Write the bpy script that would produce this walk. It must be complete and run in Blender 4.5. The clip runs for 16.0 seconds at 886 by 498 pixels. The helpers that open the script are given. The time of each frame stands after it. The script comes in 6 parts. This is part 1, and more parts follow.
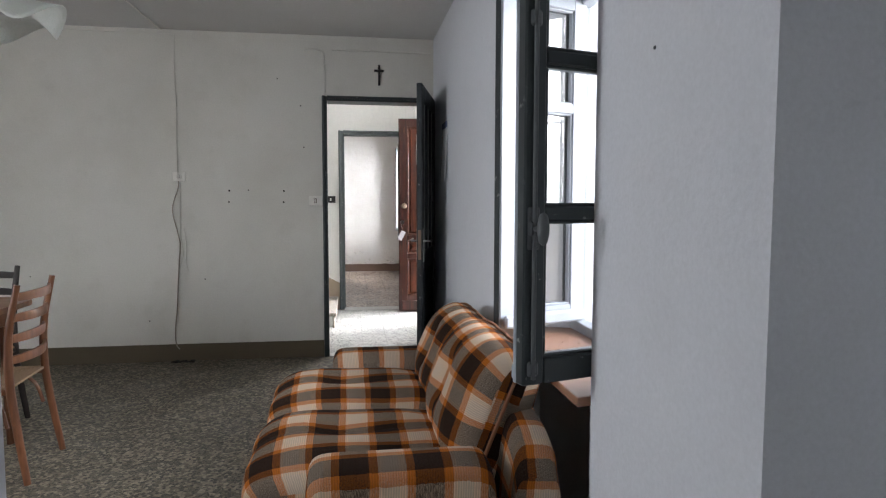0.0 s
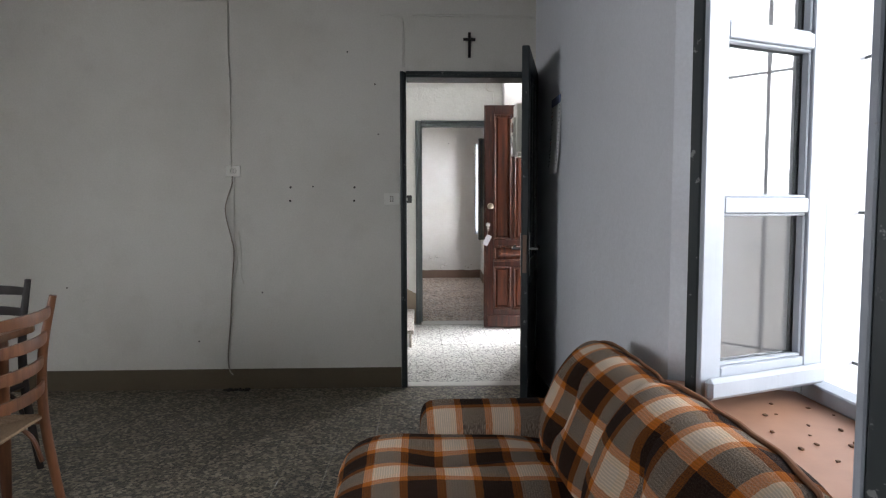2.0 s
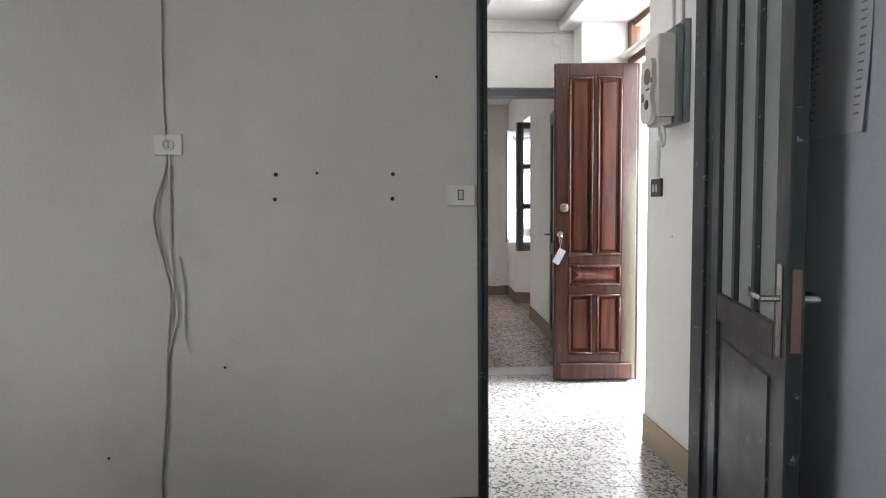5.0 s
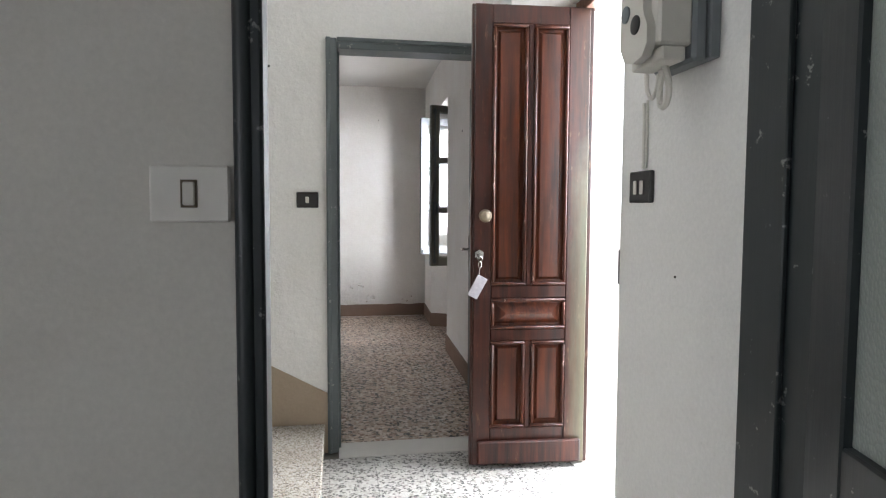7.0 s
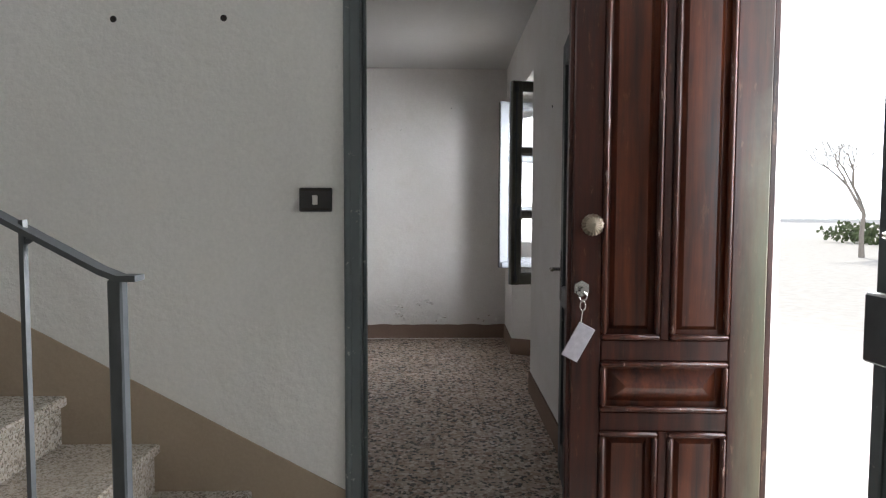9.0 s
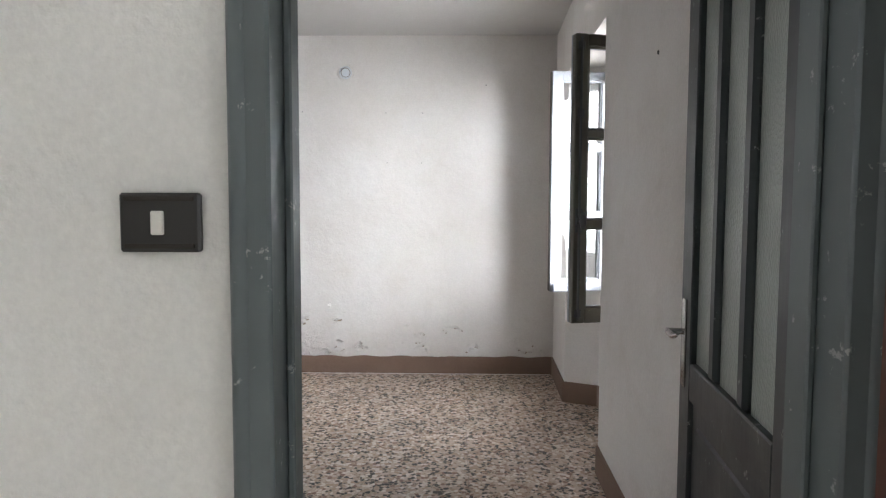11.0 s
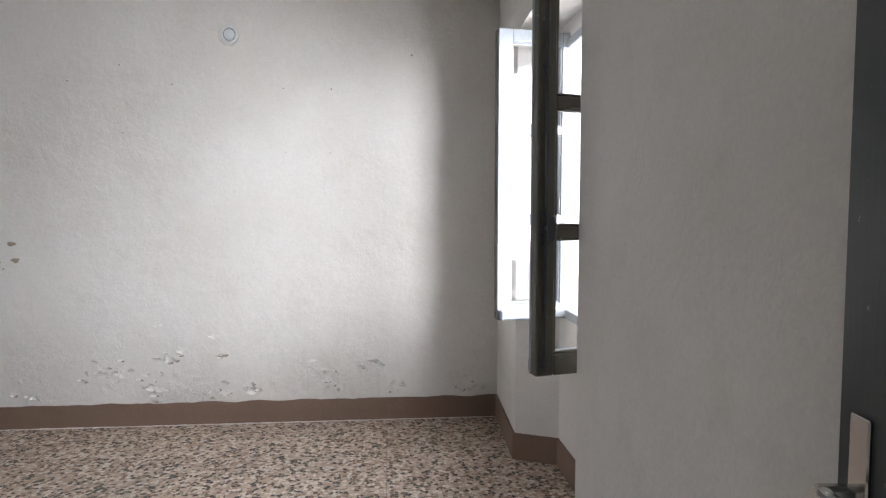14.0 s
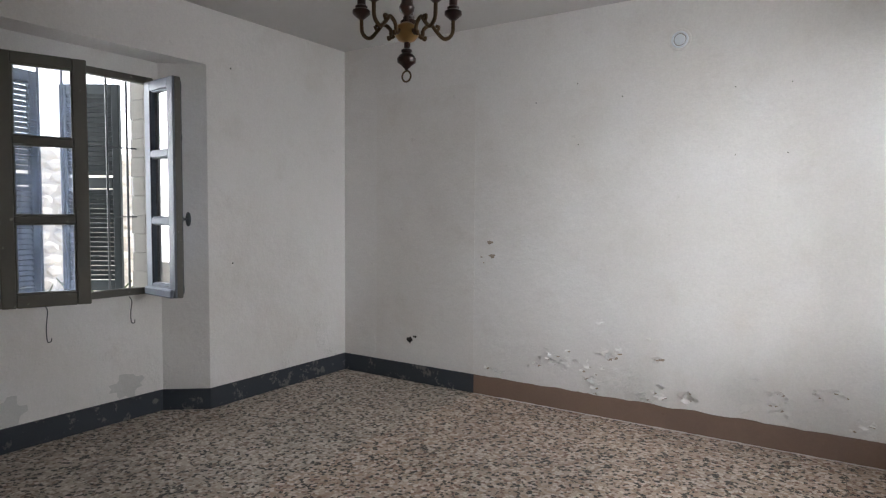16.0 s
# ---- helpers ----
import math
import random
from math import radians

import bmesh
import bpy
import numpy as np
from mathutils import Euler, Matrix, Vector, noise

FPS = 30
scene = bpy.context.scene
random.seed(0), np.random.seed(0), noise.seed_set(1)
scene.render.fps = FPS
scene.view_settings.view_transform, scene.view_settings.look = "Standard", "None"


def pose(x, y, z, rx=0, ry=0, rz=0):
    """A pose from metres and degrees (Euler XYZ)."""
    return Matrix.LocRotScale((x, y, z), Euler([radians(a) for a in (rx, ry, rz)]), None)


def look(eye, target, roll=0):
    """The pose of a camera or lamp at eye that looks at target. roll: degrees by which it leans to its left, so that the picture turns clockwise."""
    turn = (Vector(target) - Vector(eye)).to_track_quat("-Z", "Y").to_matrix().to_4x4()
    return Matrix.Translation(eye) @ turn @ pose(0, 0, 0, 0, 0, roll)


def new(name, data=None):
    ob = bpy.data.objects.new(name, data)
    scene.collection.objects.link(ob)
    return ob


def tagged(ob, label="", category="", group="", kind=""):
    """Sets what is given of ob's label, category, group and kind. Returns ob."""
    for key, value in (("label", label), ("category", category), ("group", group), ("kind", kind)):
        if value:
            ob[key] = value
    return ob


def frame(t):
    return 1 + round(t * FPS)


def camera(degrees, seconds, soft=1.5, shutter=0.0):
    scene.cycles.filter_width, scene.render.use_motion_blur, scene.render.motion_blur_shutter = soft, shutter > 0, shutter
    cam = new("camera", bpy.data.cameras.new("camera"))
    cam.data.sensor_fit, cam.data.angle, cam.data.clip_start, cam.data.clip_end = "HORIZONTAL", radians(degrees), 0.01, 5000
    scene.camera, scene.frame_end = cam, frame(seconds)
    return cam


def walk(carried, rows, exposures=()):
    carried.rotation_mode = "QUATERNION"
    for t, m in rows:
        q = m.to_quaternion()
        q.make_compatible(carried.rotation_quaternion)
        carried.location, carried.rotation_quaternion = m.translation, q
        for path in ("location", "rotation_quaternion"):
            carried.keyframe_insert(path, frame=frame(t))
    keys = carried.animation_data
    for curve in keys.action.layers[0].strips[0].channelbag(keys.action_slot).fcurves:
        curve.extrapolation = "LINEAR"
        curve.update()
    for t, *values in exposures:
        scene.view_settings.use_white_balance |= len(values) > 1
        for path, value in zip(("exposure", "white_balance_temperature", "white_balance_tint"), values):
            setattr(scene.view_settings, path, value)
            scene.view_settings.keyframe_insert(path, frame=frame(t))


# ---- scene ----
cam = camera(70.3, 16.0, soft=1.2)
PATH = [
    (0, (0.183, -5.241, 1.27), (0.475, -3.267, 1.125), 0.1),
    (0.5, (0.197, -4.944, 1.282), (0.428, -2.961, 1.152), -0.1),
    (1, (0.18, -4.693, 1.283), (0.318, -2.702, 1.149), -0.0),
    (1.5, (0.12, -4.505, 1.267), (0.238, -2.512, 1.14), -0.2),
    (2, (0.089, -4.264, 1.242), (0.165, -2.27, 1.105), -0.1),
    (2.5, (0.014, -4.001, 1.26), (-0.012, -2.007, 1.107), -0.1),
    (3, (-0.058, -3.703, 1.224), (-0.172, -1.71, 1.09), -0.0),
    (3.9, (-0.27, -3.08, 1.232), (-0.34, -1.085, 1.101), -0.1),
    (4.7, (-0.305, -2.53, 1.238), (-0.235, -0.535, 1.109), -0.3),
    (5.5, (-0.249, -1.99, 1.239), (-0.067, -0.003, 1.112), -0.4),
    (6, (-0.182, -1.616, 1.234), (0.076, 0.362, 1.096), 0.0),
    (6.5, (-0.068, -1.265, 1.252), (0.243, 0.706, 1.126), -0.3),
    (7, (0.103, -0.914, 1.27), (0.438, 1.054, 1.143), 0.3),
    (7.5, (0.203, -0.581, 1.262), (0.541, 1.386, 1.139), 0.4),
    (8, (0.266, -0.282, 1.277), (0.59, 1.688, 1.16), 0.4),
    (8.5, (0.332, -0.008, 1.289), (0.566, 1.975, 1.165), 0.4),
    (9, (0.319, 0.222, 1.274), (0.383, 2.217, 1.156), 0.2),
    (11.3, (0.372, 1.70, 1.34), (0.325, 3.695, 1.209), 0.2),
    (11.5, (0.390, 1.828, 1.343), (0.336, 3.823, 1.211), 0.2),
    (12, (0.426, 2.163, 1.346), (0.374, 4.158, 1.213), 0.2),
    (12.5, (0.423, 2.372, 1.344), (0.367, 4.367, 1.23), 0.3),
    (13, (0.413, 2.456, 1.349), (0.409, 4.453, 1.236), 0.4),
    (13.5, (0.417, 2.504, 1.343), (0.729, 4.476, 1.232), 0.3),
    (14, (0.426, 2.532, 1.33), (0.61, 4.52, 1.21), 0.1),
    (14.5, (0.430, 2.526, 1.328), (0.241, 4.514, 1.214), 0.4),
    (15, (0.438, 2.52, 1.323), (-0.144, 4.429, 1.21), 0.7),
    (15.5, (0.432, 2.496, 1.323), (-0.512, 4.255, 1.202), 0.7),
    (15.75, (0.428, 2.50, 1.328), (-0.653, 4.179, 1.212), 0.5),
    (16, (0.425, 2.503, 1.333), (-0.671, 4.172, 1.222), 0.4),
]
walk(cam, [(t, look(e, a, r)) for t, e, a, r in PATH],
     [(0, 0.95), (1.0, 0.58), (1.6, 0.44), (2.2, 0.6), (3.0, 0.85), (5.5, 0.84), (6.5, 0.7), (7.0, 0.55), (7.6, 0.28), (8.0, 0.12), (8.5, -0.2), (9.0, -0.3), (10.2, 0.25), (11.3, 0.66), (12.5, 0.54), (13.5, 0.56), (15.0, 0.45), (15.5, 0.46), (16.0, 0.2)])

# world: sky and sun
world = bpy.data.worlds.new("world")
scene.world = world
world.use_nodes = True
wn = world.node_tree
sky = wn.nodes.new("ShaderNodeTexSky")
sky.sky_type = 'NISHITA'
sky.sun_disc = False
sky.sun_elevation = radians(48)
sky.sun_rotation = radians(18)
wn.links.new(sky.outputs[0], wn.nodes["Background"].inputs[0])
wn.nodes["Background"].inputs[1].default_value = 0.15
sun = new("sun", bpy.data.lights.new("sun", 'SUN'))
sun.data.energy, sun.data.angle, sun.data.color = 5.0, radians(0.5), (1.0, 0.95, 0.88)
sun.matrix_world = look((1.6, 5.0, 6.0), (0, 0, 0))


def window_light(x, y, z, sx, sz, face, watts, colour):
    """Sky light that comes in through a window opening; face: the direction in which it shines."""
    ob = new("window_light", bpy.data.lights.new("window_light", 'AREA'))
    ob.data.shape, ob.data.size, ob.data.size_y = 'RECTANGLE', sx, sz
    ob.data.energy, ob.data.color = watts, colour
    ob.matrix_world = look((x, y, z), (x + face[0], y + face[1], z + face[2]))
    return ob


DAY = (0.91, 0.937, 1.0)
window_light(3.10, -3.7, 2.2, 1.7, 2.0, (-1, 0.3, -0.2), 165, DAY)
# Fill lamp added behind the start, to lift the dark first room
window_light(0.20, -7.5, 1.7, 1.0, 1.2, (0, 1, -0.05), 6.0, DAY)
window_light(1.95, 2.2, 1.6, 1.3, 2.0, (-1, -0.5, -0.3), 235, DAY)
window_light(3.60, 3.10, 1.9, 2.4, 1.8, (-0.75, 0.66, -0.08), 300, DAY)
window_light(2.30, 4.45, 1.7, 2.0, 1.6, (-1, 0.2, -0.15), 150, DAY)
window_light(-4.6, 4.43, 1.7, 1.5, 1.6, (1, 0, -0.1), 88, DAY)
window_light(-3.95, -3.55, 1.5, 1.0, 1.4, (1, 0.6, -0.1), 39, (0.89, 0.92, 1.0))
# Added lamp high over the stairs, out of view, to brighten the hall walls
window_light(-3.42, 1.30, 3.45, 0.9, 1.1, (1, 0, -0.35), 9, DAY)


# ---- materials ----
def material(name, rough=0.6, metal=0.0):
    m = bpy.data.materials.new(name)
    m.use_nodes = True
    b = m.node_tree.nodes["Principled BSDF"]
    b.inputs["Roughness"].default_value = rough
    b.inputs["Metallic"].default_value = metal
    return m, m.node_tree, b


def node(nt, kind, **values):
    n = nt.nodes.new(kind)
    for k, v in values.items():
        n.inputs[k.replace("_", " ")].default_value = v
    return n


def ramp(nt, fac, stops):
    r = nt.nodes.new("ShaderNodeValToRGB")
    el = r.color_ramp.elements
    while len(el) < len(stops):
        el.new(0.5)
    for e, (p, c) in zip(el, stops):
        e.position, e.color = p, (*c, 1)
    nt.links.new(fac, r.inputs[0])
    return r.outputs[0]


def grey(v):
    return (v, v, v)


def coords(nt, scale=(1, 1, 1), where="Object"):
    tc = nt.nodes.new("ShaderNodeTexCoord")
    mp = nt.nodes.new("ShaderNodeMapping")
    mp.inputs["Scale"].default_value = scale
    nt.links.new(tc.outputs[where], mp.inputs[0])
    return mp.outputs[0]


def noise_out(nt, vec, scale, detail=4.0, rough=0.55, what=0):
    n = node(nt, "ShaderNodeTexNoise", Scale=scale, Detail=detail, Roughness=rough)
    nt.links.new(vec, n.inputs["Vector"])
    return n.outputs[what]


def mixc(nt, fac, a, b, mode='MIX'):
    m = nt.nodes.new("ShaderNodeMix")
    m.data_type, m.blend_type = 'RGBA', mode
    for sock, v in ((m.inputs[0], fac), (m.inputs[6], a), (m.inputs[7], b)):
        if isinstance(v, (int, float)):
            sock.default_value = v
        elif isinstance(v, tuple):
            sock.default_value = (*v, 1)
        else:
            nt.links.new(v, sock)
    return m.outputs[2]


def maths(nt, op, a, b=0.0, clamp=False):
    m = nt.nodes.new("ShaderNodeMath")
    m.operation, m.use_clamp = op, clamp
    for sock, v in zip(m.inputs, (a, b)):
        if isinstance(v, (int, float)):
            sock.default_value = v
        else:
            nt.links.new(v, sock)
    return m.outputs[0]


def bump(nt, b, height, strength, dist):
    n = node(nt, "ShaderNodeBump", Strength=strength, Distance=dist)
    nt.links.new(height, n.inputs["Height"])
    nt.links.new(n.outputs[0], b.inputs["Normal"])


def plaster(name, colour, dirty, stain=0.35, lump=0.5, flake=0.0):
    """Brushed lime paint on uneven plaster; flake: how much it blisters low on the wall."""
    m, nt, b = material(name, 0.85)
    v = coords(nt)
    big = noise_out(nt, v, 0.7, 5, 0.6)
    mid = noise_out(nt, v, 4.0, 6, 0.6)
    fine = noise_out(nt, v, 45, 4, 0.6)
    c = mixc(nt, ramp(nt, big, ((0.42, grey(0)), (0.72, grey(stain)))), colour, dirty)
    c = mixc(nt, ramp(nt, mid, ((0.55, grey(0)), (0.8, grey(stain * 0.6)))), c, dirty)
    spots = noise_out(nt, v, 17, 2, 0.5)
    c = mixc(nt, ramp(nt, spots, ((0.75, grey(0)), (0.80, grey(0.16)))), c, tuple(x * 0.6 for x in dirty))
    grit = ramp(nt, noise_out(nt, v, 85, 5, 0.7), ((0.3, grey(0.90)), (0.7, grey(1.0))))
    c = mixc(nt, 1.0, c, grit, 'MULTIPLY')
    h = maths(nt, 'ADD', maths(nt, 'MULTIPLY', mid, 1.0), maths(nt, 'MULTIPLY', fine, 0.16))
    if flake:
        sep = nt.nodes.new("ShaderNodeSeparateXYZ")
        nt.links.new(v, sep.inputs[0])
        low = ramp(nt, sep.outputs[2], ((0.10, grey(1)), (0.62, grey(0))))
        where = ramp(nt, noise_out(nt, v, 2.6, 3, 0.6), ((0.47, grey(0)), (0.62, grey(1))))
        blister = ramp(nt, noise_out(nt, v, 13, 9, 0.72), ((0.44, grey(0)), (0.56, grey(0.7)), (0.60, grey(1)), (0.66, grey(0.2)), (0.8, grey(0.5))))
        crack = maths(nt, 'MULTIPLY', maths(nt, 'MULTIPLY', low, where), blister)
        h = maths(nt, 'ADD', h, maths(nt, 'MULTIPLY', crack, flake))
        c = mixc(nt, maths(nt, 'MULTIPLY', crack, 0.05), c, dirty)
    nt.links.new(c, b.inputs["Base Color"])
    bump(nt, b, h, lump, 0.012)
    return m


def terrazzo(name, matrix, chips, scale, gloss, dust=0.25, dustc=(0.42, 0.38, 0.33)):
    """Polished terrazzo: stone chips of several colours in a cement matrix, dulled by dust."""
    m, nt, b = material(name, gloss)
    oi = nt.nodes.new("ShaderNodeObjectInfo")
    tc = nt.nodes.new("ShaderNodeTexCoord")
    geo = nt.nodes.new("ShaderNodeNewGeometry")
    pos = geo.outputs["Position"]
    warp = mixc(nt, 0.014, pos, noise_out(nt, pos, 70, 2, 0.5, 1), 'ADD')
    vor = node(nt, "ShaderNodeTexVoronoi", Scale=scale, Randomness=1.0)
    nt.links.new(warp, vor.inputs["Vector"])
    edge = nt.nodes.new("ShaderNodeTexVoronoi")
    edge.feature = 'DISTANCE_TO_EDGE'
    edge.inputs["Scale"].default_value = scale
    nt.links.new(warp, edge.inputs["Vector"])
    sep = nt.nodes.new("ShaderNodeSeparateColor")
    nt.links.new(vor.outputs["Color"], sep.inputs[0])
    r = nt.nodes.new("ShaderNodeValToRGB")
    r.color_ramp.interpolation = 'CONSTANT'
    el = r.color_ramp.elements
    while len(el) < len(chips):
        el.new(0.5)
    for e, (p, c) in zip(el, chips):
        e.position, e.color = p, (*c, 1)
    nt.links.new(sep.outputs[0], r.inputs[0])
    size = maths(nt, 'MULTIPLY', sep.outputs[1], 0.16)
    inside = maths(nt, 'GREATER_THAN', edge.outputs["Distance"], size)
    ground = mixc(nt, noise_out(nt, pos, 160, 2), tuple(x * 0.8 for x in matrix), tuple(min(1, x * 1.2) for x in matrix))
    c = mixc(nt, inside, ground, r.outputs[0])
    wear = noise_out(nt, pos, 1.3, 6, 0.65)
    c = mixc(nt, ramp(nt, wear, ((0.4, grey(dust * 0.25)), (0.72, grey(dust)))), c, dustc)
    tone = maths(nt, 'ADD', maths(nt, 'MULTIPLY', oi.outputs["Random"], 0.16), 0.92)
    c = mixc(nt, 1.0, c, tone, 'MULTIPLY')
    nt.links.new(c, b.inputs["Base Color"])
    nt.links.new(ramp(nt, wear, ((0.3, grey(gloss)), (0.75, grey(min(1, gloss + 0.35))))), b.inputs["Roughness"])
    bump(nt, b, noise_out(nt, pos, 120, 3), 0.08, 0.002)
    return m


def paint(name, colour, chip, rough=0.35, wear=0.25, scale=26.0):
    """Old gloss paint with brush marks and chipped spots."""
    m, nt, b = material(name, rough)
    v = coords(nt)
    n = noise_out(nt, v, 5, 5, 0.6)
    c = mixc(nt, n, tuple(x * 0.75 for x in colour), tuple(min(1, x * 1.25) for x in colour))
    spots = ramp(nt, noise_out(nt, v, scale, 6, 0.7), ((0.66 - wear * 0.12, grey(0)), (0.69 - wear * 0.12, grey(1))))
    c = mixc(nt, maths(nt, 'MULTIPLY', spots, 0.8), c, chip)
    nt.links.new(c, b.inputs["Base Color"])
    nt.links.new(ramp(nt, n, ((0.3, grey(rough)), (0.7, grey(rough + 0.2)))), b.inputs["Roughness"])
    bump(nt, b, noise_out(nt, coords(nt, (60, 60, 4)), 1.0, 4), 0.18, 0.003)
    return m


def wood(name, dark, light, rough=0.35, grain=(30, 30, 2.2), worn=None, amount=0.3):
    """Stained, varnished timber, grain along the object's z."""
    m, nt, b = material(name, rough)
    v = coords(nt, grain)
    n = noise_out(nt, v, 1.0, 8, 0.65)
    c = ramp(nt, n, ((0.32, dark), (0.68, light)))
    blot = noise_out(nt, coords(nt), 3.2, 4, 0.6)
    c = mixc(nt, ramp(nt, blot, ((0.4, grey(0.45)), (0.7, grey(0)))), c, tuple(x * 0.45 for x in dark))
    if worn:
        w = ramp(nt, noise_out(nt, coords(nt, (40, 40, 9)), 1.0, 7, 0.75), ((0.60, grey(0)), (0.66, grey(amount))))
        c = mixc(nt, w, c, worn)
    nt.links.new(c, b.inputs["Base Color"])
    nt.links.new(ramp(nt, blot, ((0.3, grey(rough)), (0.7, grey(rough + 0.18)))), b.inputs["Roughness"])
    bump(nt, b, n, 0.12, 0.002)
    return m


def bleached(name):
    """Varnished door timber, bleached by sun and rain towards the hinges."""
    m = DOORWOOD.copy()
    m.name = name
    nt = m.node_tree
    b = nt.nodes["Principled BSDF"]
    v = coords(nt)
    sep = nt.nodes.new("ShaderNodeSeparateXYZ")
    nt.links.new(v, sep.inputs[0])
    ragged = maths(nt, 'ADD', sep.outputs[0], maths(nt, 'MULTIPLY', noise_out(nt, coords(nt, (30, 30, 5)), 1.0, 6, 0.7), 0.07))
    side = ramp(nt, ragged, ((0.512, grey(0)), (0.60, grey(1))))
    low = ramp(nt, maths(nt, 'ADD', maths(nt, 'MULTIPLY', sep.outputs[2], 0.5), maths(nt, 'MULTIPLY', noise_out(nt, v, 5, 5, 0.7), 0.25)), ((0.80, grey(1)), (0.96, grey(0.12))))
    tint = mixc(nt, noise_out(nt, coords(nt, (12, 12, 3)), 1.0, 6, 0.7), (0.20, 0.13, 0.075), (0.11, 0.17, 0.115))
    old = b.inputs["Base Color"].links[0].from_socket
    nt.links.new(mixc(nt, maths(nt, 'MULTIPLY', maths(nt, 'MULTIPLY', side, low), 0.8), old, tint), b.inputs["Base Color"])
    return m


def plain(name, colour, rough=0.5, metal=0.0, vary=0.15, scale=30):
    m, nt, b = material(name, rough, metal)
    v = coords(nt)
    n = noise_out(nt, v, scale, 5, 0.6)
    c = mixc(nt, n, tuple(x * (1 - vary) for x in colour), tuple(min(1, x * (1 + vary)) for x in colour))
    nt.links.new(c, b.inputs["Base Color"])
    bump(nt, b, n, 0.06, 0.002)
    return m


def glass(name, tint=(1, 1, 1), rough=0.0, dirt=0.12, dust=None):
    """Thin old window glass with a film of dirt."""
    m = bpy.data.materials.new(name)
    m.use_nodes = True
    nt = m.node_tree
    nt.nodes.remove(nt.nodes["Principled BSDF"])
    out = nt.nodes["Material Output"]
    tr = nt.nodes.new("ShaderNodeBsdfTransparent")
    tr.inputs[0].default_value = (*tint, 1)
    gl = nt.nodes.new("ShaderNodeBsdfGlossy")
    gl.inputs["Roughness"].default_value = rough
    df = nt.nodes.new("ShaderNodeBsdfTranslucent" if dust else "ShaderNodeBsdfDiffuse")
    df.inputs[0].default_value = (*(dust or (0.6, 0.6, 0.58)), 1)
    lw = nt.nodes.new("ShaderNodeLayerWeight")
    lw.inputs[0].default_value = 0.5
    gloss = maths(nt, 'ADD', maths(nt, 'MULTIPLY', maths(nt, 'POWER', lw.outputs["Facing"], 4.0), 0.9), 0.085)
    a = nt.nodes.new("ShaderNodeMixShader")
    nt.links.new(ramp(nt, noise_out(nt, coords(nt), 6, 6, 0.7), ((0.4, grey(dirt * 0.4)), (0.75, grey(dirt)))), a.inputs[0])
    nt.links.new(tr.outputs[0], a.inputs[1])
    nt.links.new(df.outputs[0], a.inputs[2])
    s = nt.nodes.new("ShaderNodeMixShader")
    nt.links.new(gloss, s.inputs[0])
    nt.links.new(a.outputs[0], s.inputs[1])
    nt.links.new(gl.outputs[0], s.inputs[2])
    nt.links.new(s.outputs[0], out.inputs[0])
    return m


WALL_A = plaster("wall_paint_cream", (0.70, 0.68, 0.62), (0.48, 0.45, 0.38), 0.48, 0.45)
WALL_B = plaster("wall_paint_pale_blue", (0.64, 0.655, 0.69), (0.53, 0.535, 0.55), 0.35, 0.6)
WALL_H = plaster("wall_paint_hall", (0.80, 0.79, 0.76), (0.62, 0.60, 0.55), 0.30, 1.2)
WALL_C = plaster("wall_paint_flaking", (0.82, 0.80, 0.775), (0.58, 0.52, 0.44), 0.45, 0.8, 1.0)
CEIL = plaster("ceiling_paint", (0.64, 0.63, 0.61), (0.52, 0.51, 0.48), 0.4, 0.3)
SKIRT_A = plaster("skirting_paint_olive", (0.12, 0.095, 0.06), (0.075, 0.06, 0.042), 0.5, 0.6)
SKIRT_H = plaster("skirting_paint_tan", (0.40, 0.32, 0.235), (0.27, 0.21, 0.15), 0.5, 0.6)
SKIRT_C = plaster("skirting_paint_brown", (0.23, 0.155, 0.115), (0.15, 0.10, 0.08), 0.5, 0.9)
SKIRT_G = paint("skirting_paint_slate", (0.036, 0.043, 0.053), (0.17, 0.17, 0.155), 0.6, 0.75, 9)
CHIPS_A = ((0.0, (0.009, 0.008, 0.007)), (0.28, (0.25, 0.215, 0.155)), (0.48, (0.085, 0.07, 0.048)), (0.66, (0.33, 0.29, 0.215)), (0.80, (0.030, 0.025, 0.020)))
CHIPS_H = ((0.0, (0.016, 0.015, 0.014)), (0.22, (0.56, 0.54, 0.50)), (0.46, (0.34, 0.315, 0.28)), (0.58, (0.63, 0.615, 0.58)), (0.88, (0.08, 0.07, 0.06)))
CHIPS_C = ((0.0, (0.010, 0.009, 0.009)), (0.18, (0.54, 0.43, 0.355)), (0.38, (0.22, 0.12, 0.085)), (0.50, (0.69, 0.615, 0.55)), (0.74, (0.40, 0.28, 0.20)), (0.90, (0.035, 0.028, 0.025)))
CHIPS_G = ((0.0, (0.012, 0.011, 0.010)), (0.17, (0.50, 0.43, 0.355)), (0.38, (0.21, 0.14, 0.10)), (0.50, (0.66, 0.60, 0.53)), (0.74, (0.36, 0.28, 0.22)), (0.90, (0.04, 0.035, 0.03)))
FLOOR_A = terrazzo("terrazzo_grey", (0.15, 0.13, 0.095), CHIPS_A, 62, 0.30, 0.22, (0.19, 0.165, 0.125))
FLOOR_H = terrazzo("terrazzo_pale", (0.49, 0.475, 0.44), CHIPS_H, 75, 0.30, 0.25, (0.5, 0.48, 0.44))
FLOOR_C = terrazzo("terrazzo_brown", (0.46, 0.36, 0.275), CHIPS_C, 50, 0.34, 0.10, (0.46, 0.38, 0.30))
FLOOR_G = terrazzo("terrazzo_faded", (0.44, 0.37, 0.30), CHIPS_G, 50, 0.42, 0.14, (0.46, 0.40, 0.34))
